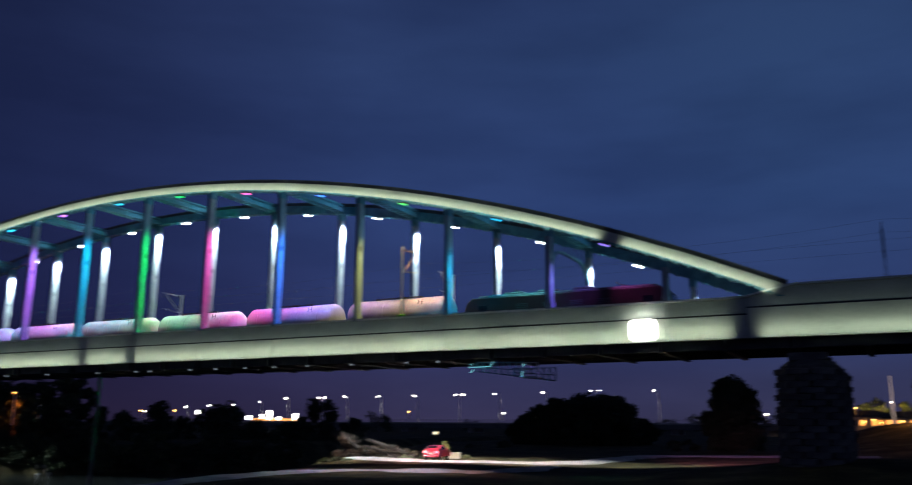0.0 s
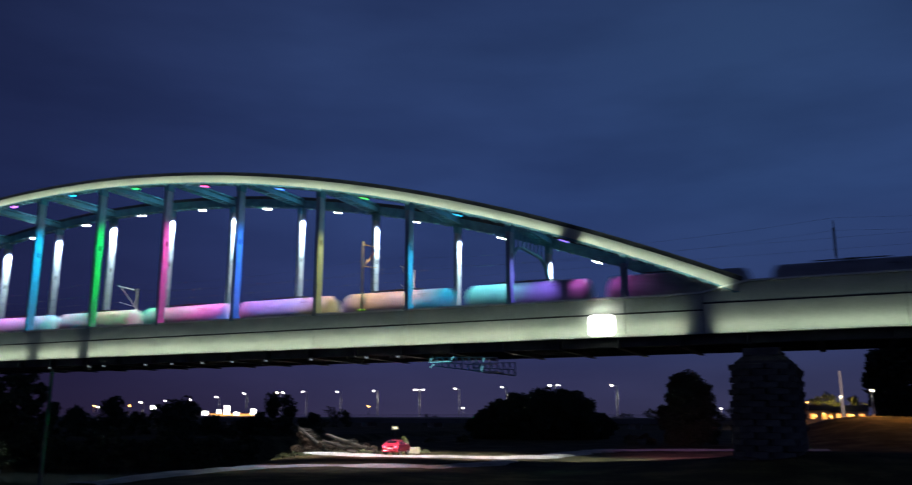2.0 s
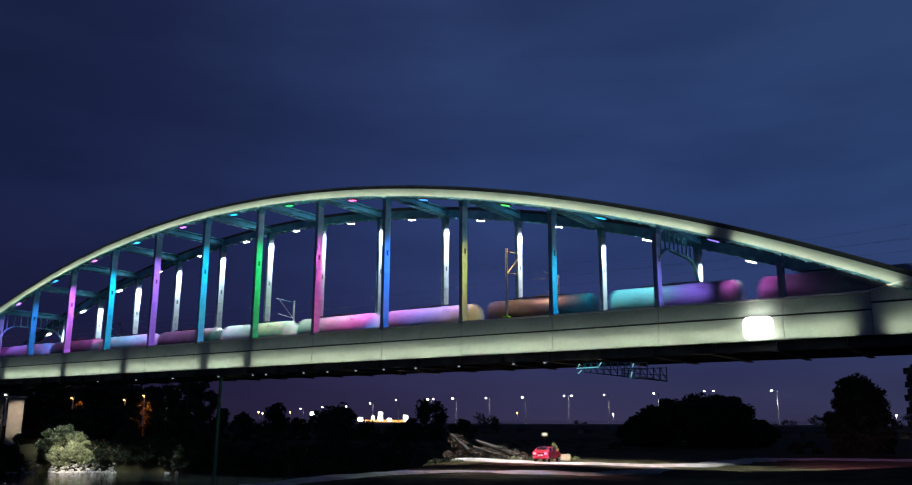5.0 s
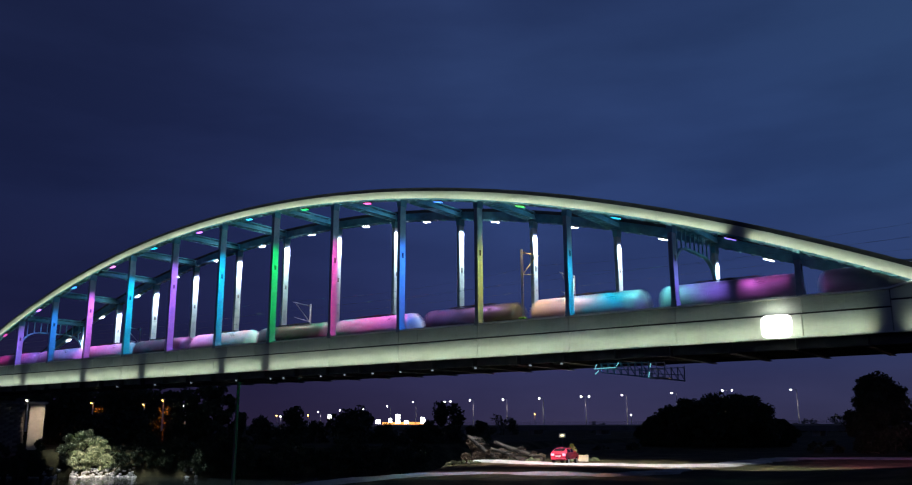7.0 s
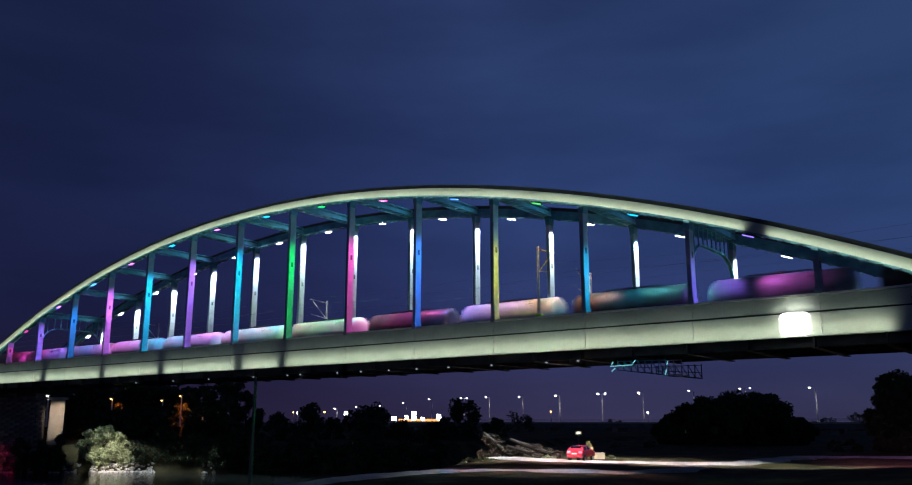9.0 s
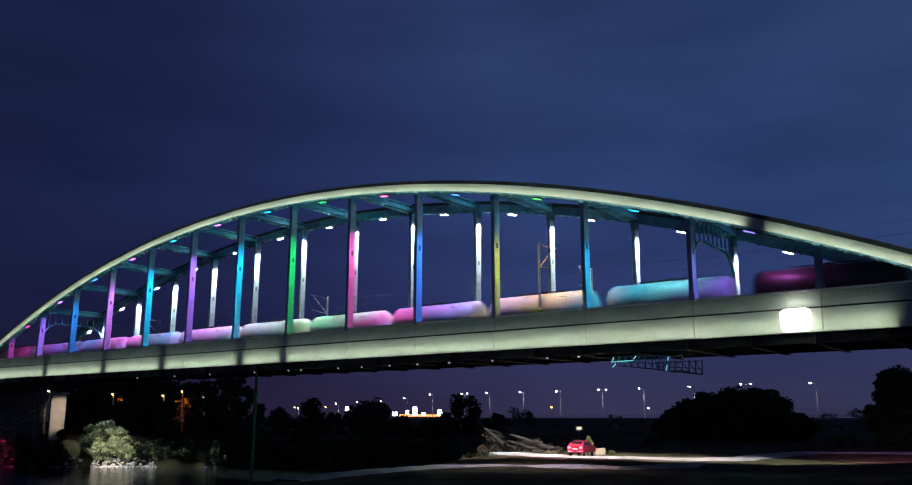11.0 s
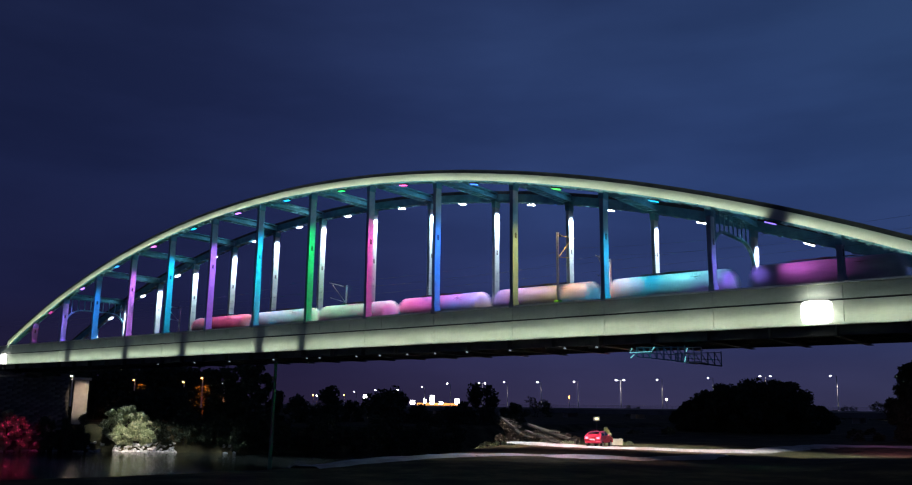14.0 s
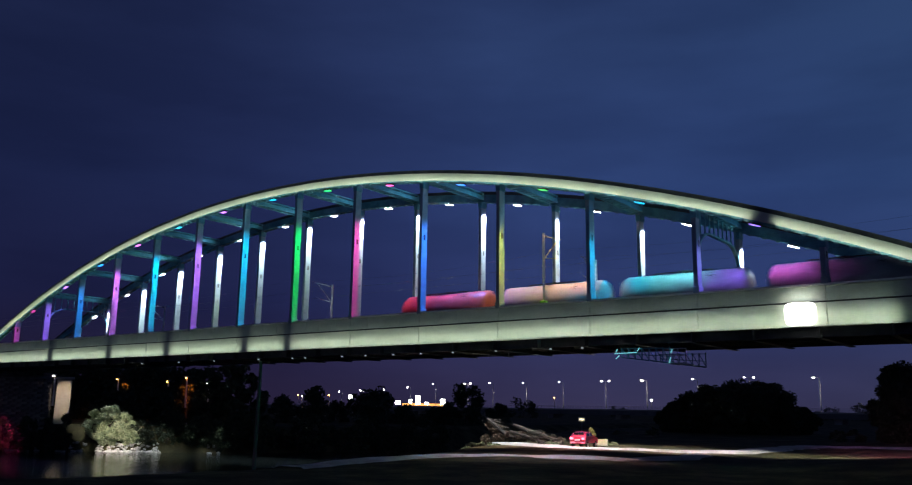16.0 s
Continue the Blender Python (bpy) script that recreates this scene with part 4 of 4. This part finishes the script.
for k, (az, r, w, top) in enumerate(((20.3, 150, 4.6, 1.45), (17.2, 152, 4.6, 1.65), (19.0, 158, 4.0, 1.1), (22.6, 155, 2.6, 0.4), (15.3, 160, 2.4, 0.2), (18.8, 151, 4.2, 1.7), (21.6, 152, 3.0, 1.0))):
    grow(az, r, w, top, 20 + k, "broad dark willow by the gravel track", crown_from=0.02, n=50, per=240, leaf=0.30)
grow(9.3, 120, 3.4, 2.75, 30, "round dense dark tree beside the bank", crown_from=0.03, n=70, per=300, leaf=0.26)
grow(7.9, 128, 1.6, 0.9, 31, BUSH, crown_from=0.05)
for k, (az, r, w, top) in enumerate(((52.4, 150, 2.9, 2.8), (51.1, 152, 1.5, 2.1), (53.6, 152, 2.0, 1.9), (50.3, 155, 1.6, 0.9))):
    grow(az, r, w, top, 40 + k, DARK, crown_from=0.05, n=34, per=120, base_el=-3.1)
for k, (az, r, w, top) in enumerate(((47.1, 190, 2.8, 1.05), (43.0, 195, 4.0, 0.9), (45.4, 200, 1.6, 0.3), (36.7, 180, 3.0, 1.35), (49.0, 185, 2.2, 0.5), (40.8, 190, 2.0, 0.0), (34.6, 185, 2.0, 0.2), (38.8, 185, 2.2, -0.1))):
    grow(az, r, w, top, 50 + k, DARK, crown_from=0.04, n=30, per=100, base_el=-2.7)
grow(32.8, 340, 2.9, 0.5, 60, "far dark tree beyond the road bridge", base_el=-1.5, n=18, per=60)
for k, (az, w, top) in enumerate(((13.2, 2.4, 0.25), (11.6, 2.2, 0.5), (26.5, 2.4, 0.15), (6.4, 1.6, 0.6), (46.4, 1.8, 0.3))):
    grow(az, 420, w, top, 70 + k, "far dark tree beyond the road bridge", base_el=-0.8, n=16, per=60)
for k, (az, r, w, top) in enumerate(((55.2, 205, 3.2, 2.1), (57.3, 208, 3.4, 2.3), (59.8, 205, 3.4, 2.1), (61.6, 208, 2.6, 2.2), (56.2, 152, 3.0, -0.6), (54.3, 150, 2.6, -0.9), (58.6, 210, 2.8, 2.3), (54.0, 206, 2.6, 2.3), (57.0, 178, 3.0, 0.8), (59.4, 176, 3.0, 0.7), (63.9, 185, 3.4, 2.2), (66.0, 188, 3.4, 2.5), (56.3, 214, 3.6, 2.2), (58.2, 216, 3.6, 2.2), (60.6, 214, 3.6, 2.2), (54.9, 216, 3.2, 2.0), (62.6, 214, 3.2, 2.2))):
    grow(az, r, w, top, 80 + k, DARK, crown_from=0.04, n=34, per=120, base_el=-2.9)
for k in range(26):
    az = 49.5 + k * 0.42
    if not 58.0 < az < 60.9:
        grow(az, bank_r(az) + 1.6 + math.sin(k * 1.9), 1.5, -1.5 + 0.4 * math.sin(k * 2.3), 240 + k, BUSH, "shrub", 0.02, n=14, per=90)
# shrubs along the far waterline
for k in range(16):
    grow(38.5 + k * 1.05, 143 + 7 * math.sin(k * 2.1), 1.9, -1.1 + 0.5 * math.sin(k * 1.7), 100 + k, BUSH, crown_from=0.02, n=14, per=70, base_el=-2.95)
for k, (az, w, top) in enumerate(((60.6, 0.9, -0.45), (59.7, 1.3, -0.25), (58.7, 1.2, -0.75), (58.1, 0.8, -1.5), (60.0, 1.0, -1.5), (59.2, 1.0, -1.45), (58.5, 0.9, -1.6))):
    grow(az, bank_r(az) + (1.6 + k % 2 if k < 4 else 0.7), w * 1.25, top, 130 + k, "pale willow shrub lit by a floodlight on the bank", "shrub", 0.02, n=20, per=150, mat="lit_leaf", leaf=0.22)
for k, (az, w, top) in enumerate(((66.4, 1.1, -0.5), (65.6, 1.0, -0.9))):
    grow(az, 150, w, top, 140 + k, "shrub lit crimson by a floodlight on the bank", "shrub", 0.02, n=16, per=120, mat="lit_leaf", leaf=0.22, base_el=-2.95)
for k, (az, w, top) in enumerate(((64.3, 1.4, -0.9), (63.2, 1.2, -1.0), (62.2, 1.0, -0.75))):
    grow(az, 149, w, top, 145 + k, BUSH, "shrub", 0.02, n=16, per=90, base_el=-2.95)
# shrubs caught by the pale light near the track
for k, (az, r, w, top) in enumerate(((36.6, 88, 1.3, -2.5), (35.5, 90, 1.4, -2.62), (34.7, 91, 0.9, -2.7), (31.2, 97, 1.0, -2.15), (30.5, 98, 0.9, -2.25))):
    grow(az, r, w, top, 160 + k, "low pale riverside shrub lit by the floodlights", "shrub", 0.02, n=12, per=80, mat="lit_leaf", leaf=0.12)
for k, (az, r, w, top) in enumerate(((13.0, 118, 1.2, -1.0), (11.9, 121, 1.1, -0.95), (33.6, 108, 1.6, -1.9), (24.4, 130, 1.8, -1.1), (26.4, 128, 1.6, -1.3), (10.2, 130, 1.5, -0.9))):
    grow(az, r, w, top, 170 + k, BUSH, "shrub", 0.02, n=12, per=70)
# the tall poplars beside the approach span
for k, (az, r, w, top, low) in enumerate(((-10.4, 118, 5.6, 20.2, 0.2), (-8.0, 118, 2.8, 12.4, 0.55), (-13.5, 122, 6.0, 23.5, 0.1), (-6.9, 170, 4.2, 8.8, 0.04), (-4.0, 172, 4.4, 5.6, 0.03), (-9.5, 170, 5.0, 6.5, 0.03), (-2.3, 174, 1.8, 4.0, 0.03))):
    grow(az, r, w, top, 180 + k, "tall dark poplar tree behind the bridge approach", crown_from=low, n=70, per=130, leaf=0.5, base_el=-0.6 if r > 150 else None)


# ---------- rocks along the far waterline ----------
def rocks():
    rng = random.Random(5)
    shapes = []
    for k in range(6):
        bm = ball(B(), (0, 0, 0), 0.6, 1)
        for v in bm.verts:
            v.co *= 1 + 0.45 * noise.noise(v.co * 2.2 + Vector((k * 7, 0, 0)))
            v.co.z *= 0.65
        me = bpy.data.meshes.new("rock")
        bm.to_mesh(me)
        bm.free()
        me.materials.append(M["rock"])
        shapes.append(me)
    for a0, a1, n in ((56.6, 60.3, 120), (61.0, 62.7, 22), (65.0, 67.5, 40), (62.7, 65.0, 12), (52.9, 54.0, 9)):
        for k in range(n):
            az = rng.uniform(a0, a1)
            x, y = place(az, bank_r(az) + rng.uniform(-1.6, 0.7))
            z = max(WATER + 0.02, ground_z(x, y) + 0.12)
            rock = new("rock", rng.choice(shapes))
            rock.matrix_world = pose(x, y, z, rng.uniform(-20, 20), rng.uniform(-20, 20), rng.uniform(0, 360)) @ Matrix.Scale(rng.uniform(0.30, 0.75), 4)
            tagged(rock, "rough pale riprap rock at the waterline", "rock", "riprap rocks")


rocks()


# ---------- the road bridge behind ----------
ROAD_Z = EYE[2] + 0.1


def road_line(az):
    """Where the road bridge's near kerb lies in that direction."""
    a = radians(az)
    r = (281 + 59.8 + 0.157 * (-4.8 - 70) + 0) / (math.cos(a) - 0.157 * math.sin(a)) * 0.83
    return EYE[0] - r * math.sin(a), EYE[1] + r * math.cos(a), r


def road_bridge():
    b = tagged(new("road_bridge"), "long low concrete road bridge across the flood plain", "road bridge", kind="structure")
    x0, y0, _ = road_line(3)
    x1, y1, _ = road_line(56)
    bm = B()
    bar(bm, (x0, y0 + 6, ROAD_Z - 1.2), (x1, y1 + 6, ROAD_Z - 1.2), 12, 2.0)
    part("deck", bm, "road", b)
    bm = B()
    bar(bm, (x0, y0, ROAD_Z - 0.3), (x1, y1, ROAD_Z - 0.3), 0.5, 0.5)
    part("kerb", bm, "concrete", b)
    bm = B()
    for h in (0.35, 0.7, 1.05):
        bar(bm, (x0, y0, ROAD_Z + h), (x1, y1, ROAD_Z + h), 0.06)
    n = 120
    for k in range(n):
        u = k / n
        bar(bm, (x0 + (x1 - x0) * u, y0 + (y1 - y0) * u, ROAD_Z), (x0 + (x1 - x0) * u, y0 + (y1 - y0) * u, ROAD_Z + 1.05), 0.07)
    part("railing", bm, "pole", b)
    for az in (7, 13, 17.5, 22.3, 26.6, 31.1, 35.5, 40, 44.5, 49):
        x, y, _ = road_line(az)
        bm = box(B(), x - 1.2, x + 1.2, y + 2, y + 10, GROUND - 3, ROAD_Z - 2.1, 0.1)
        part("bridge_support", bm, "concrete", b)


road_bridge()


def street_lamp(x, y, z, height, lens, arms, label, group="street lamps"):
    l = thing("street_lamp", pose(x, y, z), label, "street lamp", group)
    part("pole", rod(B(), (0, 0, 0), (0, 0, height), 0.2, 0.12, 8), "pole", l)
    lens_r = 0.0009 * math.hypot(x - EYE[0], y - EYE[1])
    for s in arms:
        a = part("arm", bar(B(), (0, 0, height - 0.05), (s * 1.7, -0.3, height + 0.15), 0.09), "pole", l)
        part("lamp_head", box(B(), s * 1.7 - 0.5, s * 1.7 + 0.5, -0.55, -0.05, height + 0.1, height + 0.3, 0.05), "pole", a)
        part("lens", ball(B(), (s * 1.7, -0.4, height + 0.05), lens_r, 2, (1, 0.8, 0.8)), lens, a, "glowing lens")


for az, el, arms in ((14.12, 2.2, (-1,)), (18.36, 2.2, (-1, 1)), (21.65, 2.07, (-1,)), (24.95, 1.97, (-1,)), (27.69, 1.9, (-1, 1)), (30.56, 1.8, (-1,)), (33.07, 1.73, (-1,)), (35.37, 1.7, (-1,)), (37.1, 1.62, (-1, 1)), (39.3, 1.56, (-1,)), (41.05, 1.31, (-1,)), (42.68, 1.1, (-1,)), (44.25, 1.03, (-1,)), (45.7, 0.92, (-1,))):
    x, y, r = road_line(az)
    street_lamp(x, y + 6, ROAD_Z - 0.2, r * math.tan(radians(el)), "street_white", arms, "tall white street lamp on the road bridge", "road bridge lamps")
    top = ROAD_Z - 0.4 + r * math.tan(radians(el))
    spot_lamp((x - 0.8, y + 4.2, top), (x, y + 6.2, ROAD_Z + 1.5), 2600, (1.0, 0.92, 0.80), 60, 0.8)
# smaller lamps and those beyond
for az, el, r, lens in ((30.67, 0.71, 420, "street_orange"), (24.25, 0.63, 420, "street_white"), (11.2, 0.42, 420, "street_white"), (48.06, 0.66, 420, "street_orange"), (47.8, 0.6, 425, "street_white"), (46.0, 0.68, 430, "street_orange"), (7.2, 0.6, 300, "street_white"), (7.9, 0.8, 310, "street_orange"),
                       (59.45, 1.42, 185, "street_orange"), (56.43, 1.36, 190, "street_orange"), (55.29, 1.64, 190, "street_orange"), (53.9, 1.28, 200, "street_white"), (63.1, 1.56, 176, "street_white"),
                       (-1.72, 1.67, 150, "street_white"), (-4.83, 2.08, 145, "street_white"), (0.05, 1.32, 240, "street_white"), (2.25, 2.56, 180, "street_white"), (2.23, 1.17, 230, "street_orange"), (2.0, 0.99, 235, "street_orange"), (0.23, 0.25, 250, "street_orange"), (1.6, 0.15, 228, "street_orange"), (1.1, 0.3, 232, "street_orange"), (0.7, 0.1, 226, "street_orange"), (-0.5, 0.2, 230, "street_orange"), (-0.9, 0.05, 228, "street_orange"), (1.9, 0.42, 240, "street_white")):
    x, y = place(az, r)
    z = EYE[2] + (-0.3 if r > 150 and az > 3 else -0.02) * r / 60
    street_lamp(x, y, z, EYE[2] + r * math.tan(radians(el)) - z - 0.05, lens, (0.05,), ("orange sodium" if lens == "street_orange" else "white") + " street lamp on a slim pole", "distant street lamps")
for az, r, w in ((0.8, 225, 6500), (-2.0, 146, 2800), (-5.2, 141, 3000)):
    x, y = place(az, r)
    spot_lamp((x, y - 1.0, EYE[2] + r * math.tan(radians(1.7)) - 0.3), (x + 1, y - 3.0, GROUND), w, (1.0, 0.42, 0.10), 150, 0.6)

for az, r, top, seed in ((59.1, 187, 1.25, 240), (55.2, 192, 1.75, 241)):
    x, y = place(az + 0.1, r - 0.6)
    spot_lamp((x, y, EYE[2] + r * math.tan(radians(1.45))), (place(az, r + 3) + (EYE[2],)), 2600, (1.0, 0.24, 0.03), 90, 0.6)
    grow(az, r + 2.6, 0.8, top, seed, "small tree lit orange by a street lamp", crown_from=0.5, base_el=-0.9, n=16, per=80)


def glow_panel(az, el0, el1, width, r, mat, label):
    x, y = place(az, r)
    z0, z1 = EYE[2] + r * math.tan(radians(el0)), EYE[2] + r * math.tan(radians(el1))
    s = thing("illuminated_sign", pose(x, y, z0, 0, 0, az), label, "sign", "lit signs")
    part("face", box(B(), -width / 2, width / 2, -0.15, 0.15, 0, z1 - z0, 0.1), mat, s)
    part("frame", box(B(), -width / 2 - 0.2, width / 2 + 0.2, 0.1, 0.4, -0.2, z1 - z0 + 0.2), "pole", s)
    for dx in (-width / 3, width / 3) if r > 200 else (0,):
        part("post", box(B(), dx - 0.1, dx + 0.1, 0.12, 0.3, -8 if r > 200 else -3.2, 0), "dark", s)


# glowing panels put in place of the many small lamps over there
for az, a, b, w in ((41.35, 0.12, 0.36, 2.4), (40.5, 0.2, 0.46, 1.5), (40.0, 0.14, 0.72, 2.2), (39.4, 0.12, 0.30, 2.0), (38.3, 0.14, 0.52, 2.2), (44.58, 0.34, 0.70, 1.8)):
    glow_panel(az, a, b, w, 430, "cluster_white", "bright white panel standing for a cluster of lamps beyond the road bridge")
glow_panel(39.6, 0.06, 0.2, 22, 440, "sign_orange", "long orange-lit low building front")
glow_panel(28.87, -0.74, -0.66, 0.6, 130, glow("sign_cream", (1.0, 0.85, 0.55), 3.0), "small warm lit lamp box near the track")


# ---------- low lit houses on the right bank ----------
def house(az, r, w, h, seed):
    x, y = place(az, r)
    z = EYE[2] - 0.7
    b = thing("house", pose(x, y, z, 0, 0, az), "low house with orange-lit windows beyond the flood bank", "house", "houses beyond the bank")
    part("wall", box(B(), -w / 2, w / 2, 0, 6, -1, h), "concrete", b)
    bm = B()
    v = [bm.verts.new(c) for c in ((-w / 2 - .3, -.4, h), (w / 2 + .3, -.4, h), (w / 2 + .3, 6.4, h), (-w / 2 - .3, 6.4, h), (-w / 2 - .3, 3, h + 1.6), (w / 2 + .3, 3, h + 1.6))]
    for f in ((0, 1, 5, 4), (2, 3, 4, 5), (0, 4, 3), (1, 2, 5), (0, 3, 2, 1)):
        bm.faces.new([v[k] for k in f])
    part("roof", bm, "chassis", b)
    n = max(2, int(w / 2.2))
    for k in range(n):
        u = -w / 2 + w * (k + 0.5) / n
        win = part("window", box(B(), u - 0.5, u + 0.5, -0.06, 0.02, 0.5, min(h - 0.2, 1.8)), "sign_orange", b, "orange-lit window")


house(1.7, 235, 8, 2.6, 1)
house(0.5, 242, 9, 2.2, 2)
house(-0.7, 238, 6, 2.4, 3)
for k, (az, top) in enumerate(((1.4, 1.2), (0.6, 1.5), (-0.6, 1.3), (2.3, 0.8))):
    grow(az, 262, 1.3, top, 200 + k, "garden tree lit orange by street lamps", base_el=-0.1, n=16, per=70)
for az, w in ((0.6, 9000), (-0.6, 5000)):
    x, y = place(az, 254)
    spot_lamp((x, y, EYE[2] + 0.8), (*place(az, 262), EYE[2] + 3.0), w, (1.0, 0.66, 0.16), 120, 0.6)
x, y = place(-0.04, 236)
tw = thing("lit_mast", pose(x, y, EYE[2] - 0.4), "tall pale mast with a glow in place of floodlight", "mast")
# the pole itself glows, instead of being lit by a floodlight
part("pole", rod(B(), (0, 0, 0), (0, 0, 236 * math.tan(radians(3.0))), 0.26, 0.16, 10), glow("mast_self_glow", (1.0, 0.75, 0.62), 0.35), tw)


# ---------- the red car ----------
def build_car():
    x, y = place(28.75, 85)
    c = thing("car", pose(x, y, ground_z(x, y) + 0.15, 0, 0, 100), "red hatchback with glowing tail lamps parked on the gravel track", "car")
    bm = B()
    side = [(-1.85, 0.3), (-1.95, 0.58), (-1.9, 0.86), (-1.66, 1.10), (-1.22, 1.33), (-0.6, 1.41), (0.05, 1.37), (0.95, 0.93), (1.75, 0.78), (1.95, 0.55), (1.9, 0.3)]
    n = len(side)
    rows = []
    for s in (-1, 1):
        rows.append([bm.verts.new((px, s * (0.80 if pz < 0.95 else 0.74 if pz < 1.2 else 0.56), pz)) for px, pz in side])
    for k in range(n):
        bm.faces.new((rows[0][k], rows[0][(k + 1) % n], rows[1][(k + 1) % n], rows[1][k]))
    bm.faces.new(rows[0])
    bm.faces.new(rows[1])
    bmesh.ops.triangulate(bm, faces=[f for f in bm.faces if len(f.verts) > 4])
    bmesh.ops.bevel(bm, geom=bm.edges[:], offset=0.13, segments=3, profile=0.5, affect="EDGES", clamp_overlap=True)
    body = part("body", bm, "car", c, smooth=True)
    part("rear_window", bar(B(), (-1.64, 0, 1.12), (-1.27, 0, 1.31), 1.05, 0.05), "glass", c)
    part("windscreen", bar(B(), (0.15, 0, 1.33), (0.86, 0, 0.99), 1.15, 0.05), "glass", c)
    for s in (-1, 1):
        for a, b in ((-1.3, -0.45), (-0.35, 0.4)):
            bm = B()
            v = [bm.verts.new(q) for q in ((a, s * 0.79, 0.97), (b, s * 0.79, 0.97), (b - 0.06, s * 0.64, 1.28), (a + 0.1, s * 0.64, 1.28))]
            w = [bm.verts.new(q.co + Vector((0, s * 0.02, 0.0))) for q in v]
            bm.faces.new(v)
            bm.faces.new(w)
            for k in range(4):
                bm.faces.new((v[k], v[(k + 1) % 4], w[(k + 1) % 4], w[k]))
            part("side_window", bm, "glass", c)
        part("tail_lamp", box(B(), -1.98, -1.8, s * 0.58 - 0.17, s * 0.58 + 0.17, 0.66, 0.88, 0.04), "tail", c, "glowing red lamp")
        part("mirror", box(B(), 0.5, 0.66, s * 0.88 - 0.09, s * 0.88 + 0.09, 0.92, 1.05, 0.03), "car", c)
        for px in (-1.2, 1.25):
            w = part("wheel", rod(B(), (px, s * 0.62, 0.16), (px, s * 0.82, 0.16), 0.31, n=22), "rubber", c)
            part("rim", rod(B(), (px, s * 0.81, 0.16), (px, s * 0.835, 0.16), 0.2, n=16), "rim", w)
    part("number_plate", box(B(), -2.03, -1.9, -0.26, 0.26, 0.56, 0.70), "plate", c)
    part("bumper", box(B(), -2.01, -1.7, -0.79, 0.79, 0.26, 0.5, 0.09), "car", c)


build_car()


# ---------- small things on the bank ----------
def driftwood(az, r, seed, spread, rise=2.3, thick=0.24):
    rng = random.Random(seed)
    x, y = place(az, r)
    d = thing("fallen_tree", pose(x, y, ground_z(x, y)), "fallen bare brown tree with broken limbs on the bank", "fallen tree", "fallen trees")
    part("trunk", rod(B(), (-spread, 0, rise), (spread, 0.4, 0.1), thick * 0.45, thick, 9), "bark", d)
    for k in range(16):
        u = rng.uniform(-0.9, 0.8) * spread
        part("limb", rod(B(), (u, 0, rise * (0.55 - 0.5 * u / spread)), (u + rng.uniform(0.6, 1.7), rng.uniform(-0.8, 0.8), rise * (0.55 - 0.5 * u / spread) + rng.uniform(-0.5, 0.35)), 0.07, 0.02, 6), "bark", d)


driftwood(34.4, 94, 1, 1.7, 2.6, 0.3)
driftwood(31.9, 90, 2, 2.9, 1.9, 0.34)
driftwood(32.6, 89, 3, 2.0, 1.3, 0.26)
for k, (az, w, top) in enumerate(((34.0, 1.8, -1.55), (32.9, 2.0, -1.5), (31.7, 2.0, -1.5), (30.7, 1.3, -1.7), (33.4, 1.6, -1.9), (35.0, 1.4, -0.95), (34.5, 1.3, -1.25))):
    grow(az, 94 + k, w, top, 220 + k, "low mound of dry brown brushwood on the bank", "brush pile", 0.02, n=14, per=120, mat="brush", leaf=0.2)

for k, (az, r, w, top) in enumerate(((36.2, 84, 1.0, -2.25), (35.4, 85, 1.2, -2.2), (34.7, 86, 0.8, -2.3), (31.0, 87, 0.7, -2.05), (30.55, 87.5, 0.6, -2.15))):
    grow(az, r, w, top, 250 + k, "low floodlit leafy shrub beside the gravel track", "shrub", 0.02, n=12, per=90, mat="lit_leaf", leaf=0.12)


def low_wall():
    x, y = place(27.6, 90)
    z = ground_z(x, y)
    w = thing("low_wall", pose(x, y, z - 0.2, 0, 0, 28), "low pale wall lit yellow beside the parked car", "wall")
    part("base", box(B(), -0.65, 0.65, -0.25, 0.25, 0, 0.75, 0.04), "concrete", w)
    part("coping", box(B(), -0.72, 0.72, -0.31, 0.31, 0.752, 0.84, 0.03), "concrete", w)


low_wall()
for k, (az, r, w, top) in enumerate(((28.25, 91, 0.55, -1.15), (27.4, 91.5, 0.7, -1.9), (26.8, 92, 0.6, -2.05))):
    grow(az, r, w, top, 270 + k, "leafy shrub lit yellow beside the parked car", "shrub", 0.02, n=12, per=90, mat="lit_leaf", leaf=0.12)


def slim_post():
    x, y = place(50.7, 92)
    p = thing("mooring_pole", pose(x, y, -17.5, 0, 0.6, 0), "slim dark weathered pole standing below the bridge", "pole")
    part("shaft", rod(B(), (0, 0, 0), (0, 0, 13.2), 0.22, 0.16, 10), "dark", p)


slim_post()


def motions():
    # the train slows a little as it crosses: seconds, metres gained on an even pace
    gain = ((0, 0.1), (1.5, 0.5), (3, 1.3), (4.5, 1.55), (6, 1.55), (7, 1.4), (8, 1.0), (9, 0.75), (11.5, 0.75), (13, 0.5), (14, 0.25), (15, -0.05), (16, -0.5))
    for k, wagon in enumerate(wagons):
        walk(wagon, [(t, pose(FIRST - 5.7 - PITCH * k + SPEED * t + g, TRACK, RAIL)) for t, g in gain])
    walk(locomotive, [(t, pose(FIRST + 1.1 + 8.8 + SPEED * t + g, TRACK, RAIL)) for t, g in gain])


motions()
